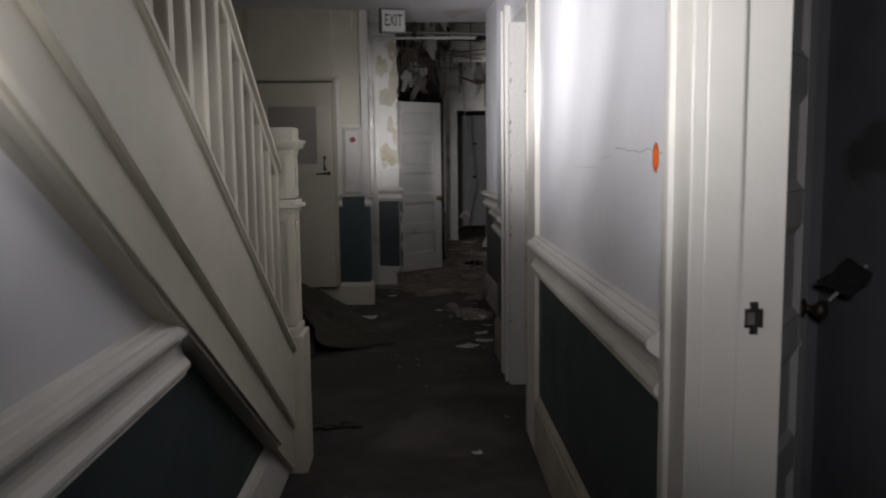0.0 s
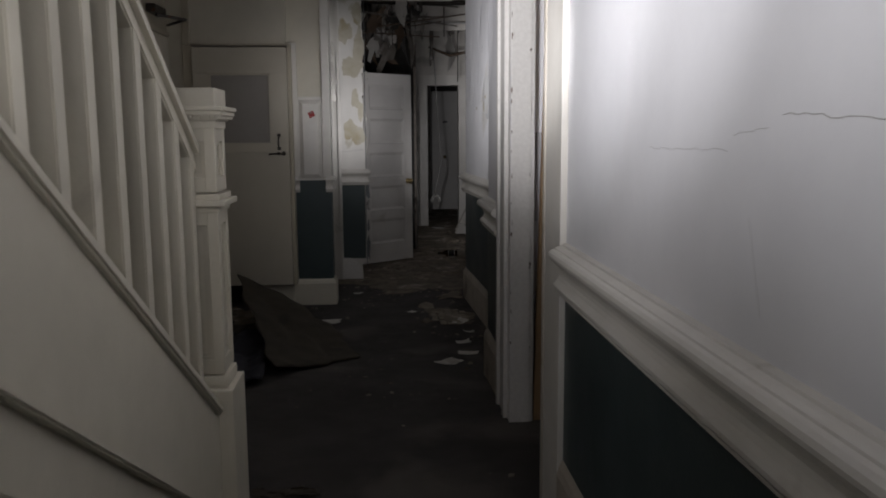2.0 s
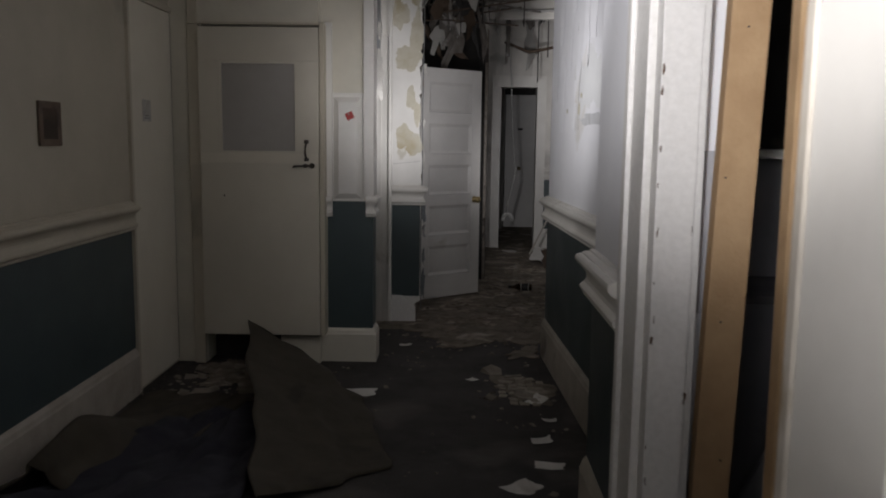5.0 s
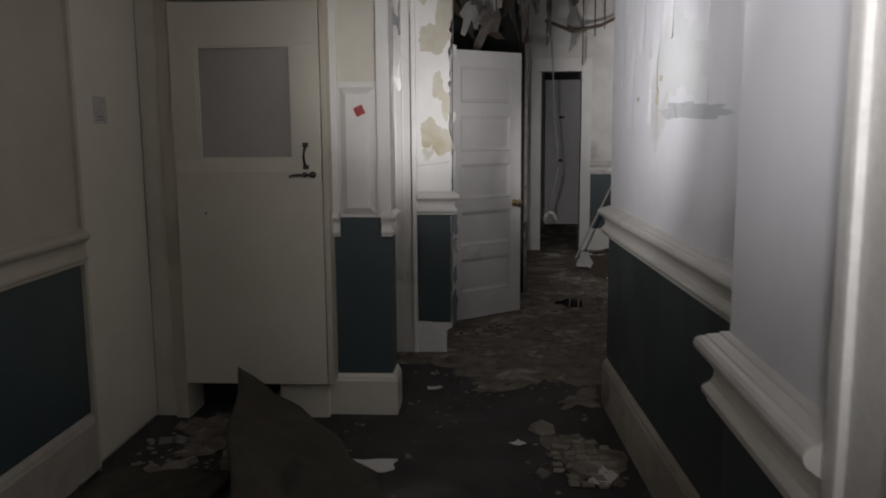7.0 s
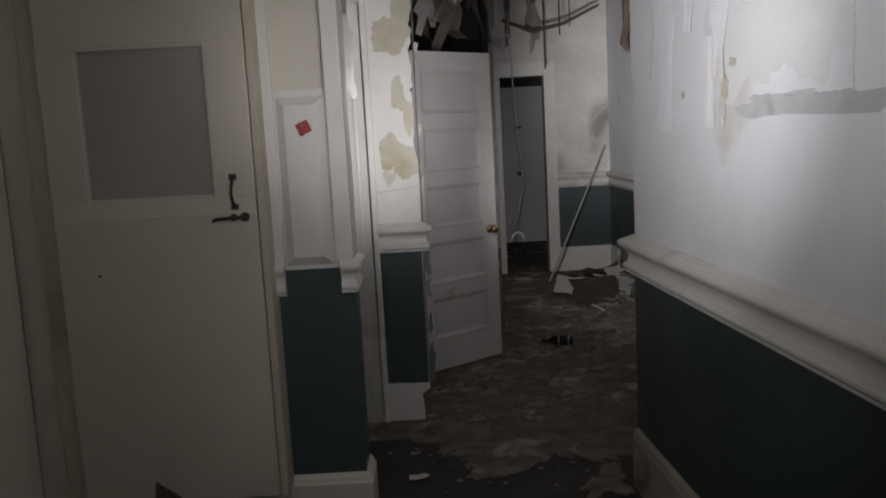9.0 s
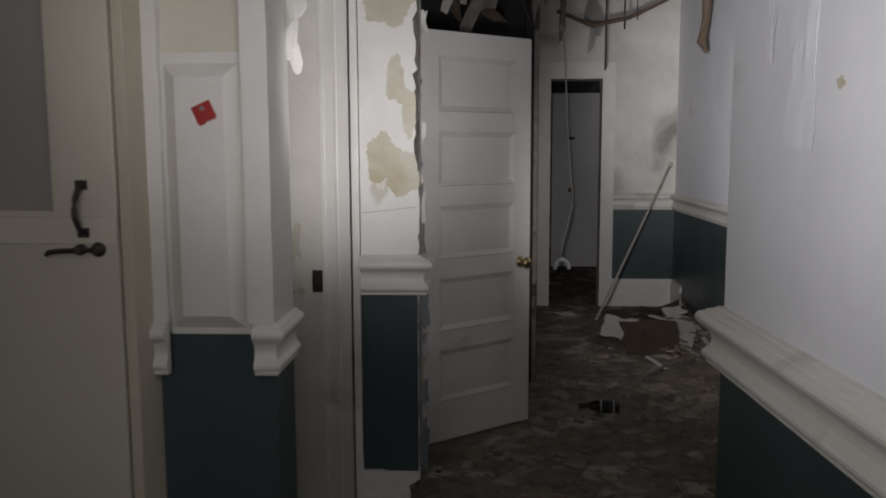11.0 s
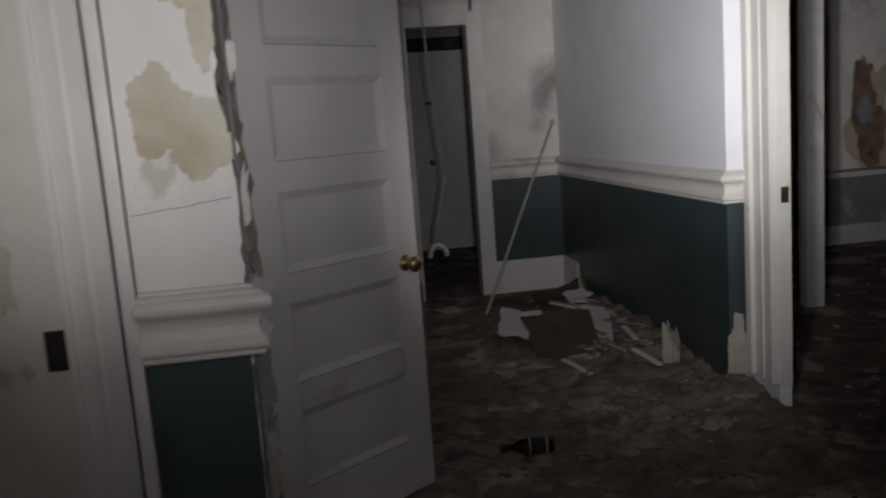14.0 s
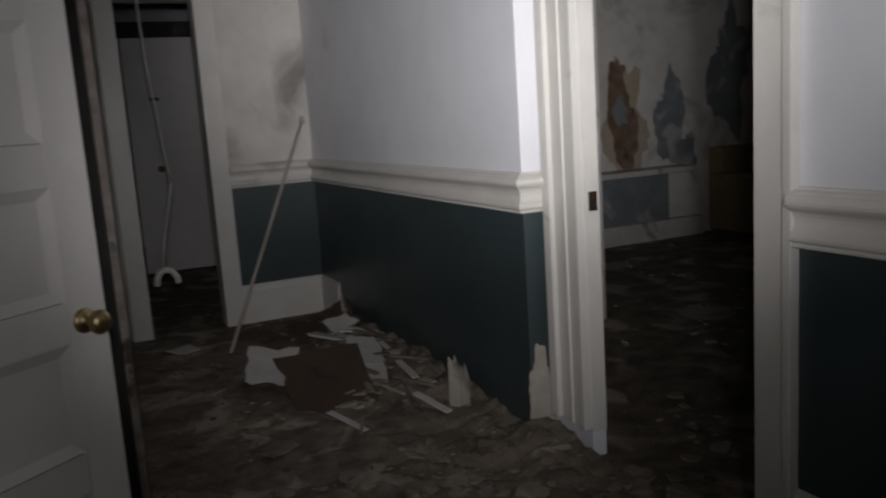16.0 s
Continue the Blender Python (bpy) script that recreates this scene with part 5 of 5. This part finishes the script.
chips("plaster_lumps", "pale lumps of fallen plaster heaped in a dark corner", [(-1.28, -0.82, 6.72, 7.38, 5), (-0.75, -0.42, 7.0, 7.38, 2), (0.62, 1.0, 6.0, 7.3, 0.8), (1.32, 1.78, 9.95, 10.5, 6)], 170, 61, M_CHIPS, 0.015, 0.085, 0.7)
chips("plaster_flakes", "flat trodden flakes of fallen ceiling plaster", [(0.3, 2.2, 8.5, 11.4, 5), (1.0, 2.1, 11.4, 12.4, 2), (2.3, 3.0, 9.4, 10.5, 3)], 700, 28, M_FLAKE, 0.02, 0.10, 0.15)
chips("paint_flakes", "pale paint flakes over a dark room floor", [(2.45, 6.8, 9.6, 13.9, 5)], 900, 12, M_CHIPS, 0.006, 0.05)
for i, (x, y, w, h) in enumerate(((0.75, 8.35, 1.0, 0.75), (0.55, 9.0, 0.7, 0.5), (1.2, 9.3, 1.1, 0.8), (0.9, 7.75, 0.35, 0.2), (0.3, 8.5, 0.5, 0.25), (1.6, 10.2, 1.0, 0.9), (-0.8, 7.05, 0.6, 0.5))):
    tagged(part("dust_patch", sheet(bmesh.new(), ragged(w, h, 500 + i, 150, 0.5), pose(x, y, 0.0006 + 0.0007 * i, 0, 0, 20 * i), 0.0035), M_DUSTY), "trodden spread of pale plaster dust on the floor", "dust", "dust spreads", "stuff")

# ---- peeling paint on the far hall's wall ----
def peel(y, w, top, low, seed, lift, tip=0.9):
    """A blistered strip of paint on the wall at x = XB, flush above and standing off at its cut lower edge."""
    rnd = random.Random(seed)
    bm = bmesh.new()
    nz, ny = 12, 6
    g = []
    for i in range(nz + 1):
        row = []
        f = i / nz
        ww = w * max(0.85 + 0.35 * noise.noise((f * 2.5, seed, 1.5)) + 0.12 * noise.noise((f * 9, seed, 2.5)) + (tip - 0.9) * f, 0.12)
        for j in range(ny + 1):
            u = j / ny - 0.5
            out = 0.6 * lift * f ** 2.0 * (0.75 + 0.5 * u) + 0.0025 * noise.noise((u * 3, f * 4, seed)) + 0.0009 * noise.noise((u * 11, f * 13, seed))
            row.append(bm.verts.new((XB - 0.0012 - max(out, -0.0003), y + u * ww + 0.012 * noise.noise((f * 3, seed, 0)), top - (top - low) * f + 0.012 * u * f + 0.004 * noise.noise((u * 9, seed, f)))))
        g.append(row)
    for i in range(nz):
        for j in range(ny):
            bm.faces.new((g[i][j], g[i + 1][j], g[i + 1][j + 1], g[i][j + 1]))
    ob = part("paint_peel", bm, M_WHITE)
    ob.matrix_basis = SPLAY
    so = ob.modifiers.new("thick", "SOLIDIFY")
    so.thickness = 0.0012
    return tagged(ob, "blistered strip of white paint peeling off the wall", "peeling paint", "paint peels")


for i, (y, w, top, low, lift, tip) in enumerate(((7.27, 0.16, 1.92, 1.474, 0.012, 0.9), (6.88, 0.09, 1.75, 1.482, 0.009, 0.9), (6.80, 0.24, 1.98, 1.62, 0.020, 0.15), (6.785, 0.035, 1.56, 1.485, 0.008, 0.8), (7.43, 0.08, 2.1, 1.66, 0.010, 0.4),
                                                (7.05, 0.12, 2.25, 1.78, 0.014, 0.7), (6.62, 0.14, 2.30, 1.80, 0.014, 0.8), (7.32, 0.13, 2.42, 1.98, 0.016, 0.5), (6.95, 0.16, 2.55, 2.12, 0.018, 0.6), (6.45, 0.18, 2.45, 1.92, 0.014, 0.8), (6.20, 0.12, 2.2, 1.75, 0.010, 0.9))):
    peel(y, w, top, low, 600 + i, lift, tip)
M_BAREGREY = paint("bare_grey_skim", (0.66, 0.665, 0.665), (0.70, 0.705, 0.70), (0.58, 0.57, 0.54), 0.7, 9, 0.2, 0.62, spread=0.08)
for i, (y, z, w, h) in enumerate(((6.62, 1.74, 0.46, 0.40), (6.30, 1.70, 0.34, 0.24))):
    tagged(part("scaled_patch", sheet(bmesh.new(), ragged(w, h, 640 + i, 44, 0.3), SPLAY @ facing(XB, y, z, "-x"), 0.0003 + 0.0002 * i), M_BAREGREY), "grey bare patch where white paint has scaled off", "peeling paint", "paint peels")
M_SMEAR = paint("grey_smear", (0.46, 0.465, 0.475), (0.52, 0.525, 0.53), (0.40, 0.40, 0.40), 0.7, 9, 0.15, 0.62, spread=0.08)
for y, w, h, sd in ((6.30, 0.74, 0.045, 650), (6.46, 0.42, 0.06, 651)):
    tagged(part("scaled_patch", sheet(bmesh.new(), ragged(w, h, sd, 60, 0.35), SPLAY @ facing(XB, y, 1.518 + (0.012 if h > 0.05 else 0), "-x"), 0.0006 if h > 0.05 else 0.001), M_SMEAR), "grey smear along the lower edge of scaled paint", "peeling paint", "paint peels")
for i, (y, z, w, h) in enumerate(((6.77, 1.585, 0.05, 0.06), (7.11, 1.59, 0.03, 0.02), (6.72, 1.66, 0.05, 0.03))):
    tagged(part("bare_patch", sheet(bmesh.new(), ragged(w, h, 660 + i, 18, 0.4), SPLAY @ facing(XB, y, z, "-x"), 0.002), M_BARE), "flaked patch of bare beige plaster", "paint flaking", "flaked patches")
crack([SPLAY @ Vector(p) for p in wander(6.12, 1.545, 6.42, 1.55, 7, XB, 0.006)], r=0.0012)
crack([SPLAY @ Vector(p) for p in [(XB, 6.12 - 0.01 * noise.noise((k * 0.4, 3, 0)), 1.545 + 0.012 * k) for k in range(16)]], r=0.001)
crack([SPLAY @ Vector(p) for p in [(XB, 6.85 + 0.02 * noise.noise((k * 0.3, 5, 0)), 1.70 + 0.02 * k) for k in range(18)]], r=0.001)

# ---- torn ceiling over the far hall ----
rnd = random.Random(19)
for i in range(9):
    y = 8.5 + i * 0.55
    tagged(part("joist", boxes((-1.2, 2.2 if y > 10.5 else 4.0, y, y + 0.05, 3.03, 3.24, 0.002)), M_OLDWOOD), "dark exposed ceiling joist", "joist", "ceiling joists")
for i, (y, z, x0, x1, r) in enumerate(((8.75, 2.88, -0.2, 2.2, 0.022), (9.2, 2.80, -0.2, 2.2, 0.016), (9.9, 2.84, -0.3, 2.2, 0.028), (10.6, 2.72, 0.2, 2.2, 0.014), (11.4, 2.86, 0.7, 2.15, 0.02))):
    p = thing("ceiling_pipe", "old pipe crossing the open ceiling void", "pipe", "void pipes")
    smooth(part("pipe", tube(bmesh.new(), [(x0, y, z), ((x0 + x1) / 2, y + 0.05, z - 0.03), (x1, y + 0.02, z)], r, 8), M_PIPE if i % 2 else M_IRON, p))
for i in range(46):
    x, y = rnd.uniform(0.15, 2.1), rnd.uniform(8.9, 12.9)
    L = rnd.uniform(0.15, 0.75)
    if i % 3 == 0:
        pts = [(x, y, 3.1)]
        for k in range(6):
            pts.append((x + 0.12 * noise.noise((k, i, 0)) * k * 0.4, y + 0.1 * noise.noise((k, i, 5)), 3.1 - (L + 0.25) * (k + 1) / 6))
        tagged(smooth(part("hanging_wire", tube(bmesh.new(), pts, rnd.uniform(0.004, 0.011), 6), M_IRON)), "dark wire hanging out of the open ceiling", "wire", "hanging wires")
    else:
        w = rnd.uniform(0.05, 0.2)
        tagged(part("hanging_scrap", sheet(bmesh.new(), [(q[0], q[1]) for q in ragged(w, L, 700 + i, 18, 0.5)], pose(x, y, 3.02 - L / 2 * 0.9, 90 + rnd.uniform(-25, 25), rnd.uniform(-20, 20), rnd.uniform(-60, 60)), 0.004, 0.05, i), (M_INSUL, M_PAPER, M_INSUL, M_DARK)[i % 4]), "torn scrap of ceiling board hanging down", "ceiling scrap", "hanging scraps")
for i in range(26):
    x, y, L, w = rnd.uniform(-0.05, 0.85), rnd.uniform(9.6, 10.5), rnd.uniform(0.15, 0.5), rnd.uniform(0.05, 0.16)
    tagged(part("hanging_scrap", sheet(bmesh.new(), ragged(w, L, 900 + i, 18, 0.5), pose(x, y, 2.92 - L / 2 - rnd.uniform(0, 0.35), 90 + rnd.uniform(-30, 30), rnd.uniform(-35, 35), rnd.uniform(-70, 70)), 0.005, 0.06, i), (M_INSUL, M_DARK, M_OLDWOOD, M_INSUL, M_PAPER)[i % 5]), "torn scrap of ceiling board hanging down", "ceiling scrap", "hanging scraps")
for i in range(9):
    x, y, z = rnd.uniform(-0.1, 0.3), rnd.uniform(9.6, 10.6), rnd.uniform(2.45, 2.95)
    tagged(part("ceiling_lath", obox(bmesh.new(), (x, y, z), (x + rnd.uniform(0.5, 1.3), y + rnd.uniform(-0.3, 0.3), z + rnd.uniform(-0.25, 0.2)), 0.035, 0.01, bevel=0.001), (M_OLDWOOD, M_INSUL)[i % 2]), "broken dark lath sagging from the ceiling", "lath", "ceiling laths")
tagged(part("hanging_branch", tube(bmesh.new(), [(2.12, 11.7, 3.05), (2.05, 11.9, 2.7), (2.07, 12.0, 2.45), (2.04, 12.0, 2.28), (2.09, 12.02, 2.20)], [0.03, 0.045, 0.03, 0.035, 0.012], 8), M_OLDWOOD), "dark strip of rotten lath hanging by the wall", "ceiling scrap", "hanging scraps")
tagged(part("hanging_branch", tube(bmesh.new(), [(1.0, 12.6, 2.62), (1.3, 12.6, 2.50), (1.6, 12.6, 2.56), (1.95, 12.6, 2.72)], [0.016, 0.022, 0.018, 0.012], 8), M_OLDWOOD), "dark strip of rotten lath hanging by the wall", "ceiling scrap", "hanging scraps")
structure("wall_header", boxes((0.175, 2.3, 10.7, 10.78, 2.62, 3.25)), M_MOULD, "stained broken plaster header across the corridor", "wall")

tagged(part("torn_plaster", sheet(bmesh.new(), ragged(0.12, 0.34, 970, 40, 0.3), facing(2.21, 10.496, 0.19, "-y"), 0.006), M_CHIPSLIGHT), "torn white plaster at the foot of a corner", "plaster")

# ---- ruined room through the doorway ----
structure("trim_post", boxes((3.40, 3.52, 11.85, 11.95, 0.0, 3.2, 0.004)), M_LEDGE, "pale upright door post in the ruined room", "post")
lg = thing("window_ledge", "pale chipped ledge on a stained wall", "ledge")
part("board", boxes((4.6, 5.95, 13.72, 14.0, 0.64, 0.69, 0.008)), M_LEDGE, lg)
part("apron", boxes((4.6, 5.8, 13.93, 14.0, 0.18, 0.64, 0.004)), M_BLUEPATCH, lg)
part("skirting", boxes((4.6, 6.2, 13.90, 14.0, 0.0, 0.18, 0.004)), M_LEDGE, lg)
WB = facing(0, 0, 0, "-y")
for i, (x, z, w, h, mt, nm) in enumerate(((5.36, 1.12, 0.46, 1.02, M_TANSTAIN, "tan water stain"), (5.33, 1.12, 0.30, 0.80, M_BROWNSTAIN, "brown water stain"), (5.27, 1.56, 0.16, 0.26, M_BROWNSTAIN, "brown water stain"), (5.30, 1.22, 0.15, 0.26, M_BLUEPATCH, "patch of old grey paint"),
                                                 (5.86, 1.12, 0.32, 0.85, M_BLUEPATCH, "patch of old blue paint"), (6.62, 1.55, 0.46, 1.15, M_BLUEPATCH, "patch of old blue paint"), (6.05, 0.78, 0.28, 0.36, M_BLUEPATCH, "patch of old blue paint"))):
    tagged(part("wall_stain", sheet(bmesh.new(), ragged(w, h, 800 + i, 60, 0.3), facing(x, 13.999 - 0.0035 * i, z, "-y"), 0.003), mt), nm + " on crumbling white plaster", "stain", "wall stains")
ac = thing("armchair", "worn ochre armchair abandoned in a ruined room", "armchair")
part("seat", boxes((6.10, 6.75, 13.0, 13.55, 0.12, 0.42, 0.04)), M_YELLOW, ac)
part("backrest", boxes((6.05, 6.80, 13.5, 13.68, 0.12, 0.85, 0.05)), M_YELLOW, ac)
part("armrest", boxes((5.98, 6.12, 12.98, 13.6, 0.10, 0.62, 0.04)), M_YELLOW, ac)
part("armrest", boxes((6.72, 6.86, 12.98, 13.6, 0.10, 0.62, 0.04)), M_YELLOW, ac)
for x in (6.03, 6.8):
    for y in (13.03, 13.58):
        part("leg", boxes((x - 0.02, x + 0.02, y - 0.02, y + 0.02, 0, 0.12, 0.003)), M_OLDWOOD, ac)
sp3 = thing("strike_plate", "dark strike plate on a white door jamb", "strike plate")
part("plate", boxes((2.283, 2.318, 10.229, 10.234, 0.93, 1.0, 0.002)), M_IRON, sp3)
structure("trim_jamb_ruin", boxes((2.27, 2.33, 10.234, 10.24, 0.10, 2.1)), M_TRIM, "white painted door jamb", "jamb")
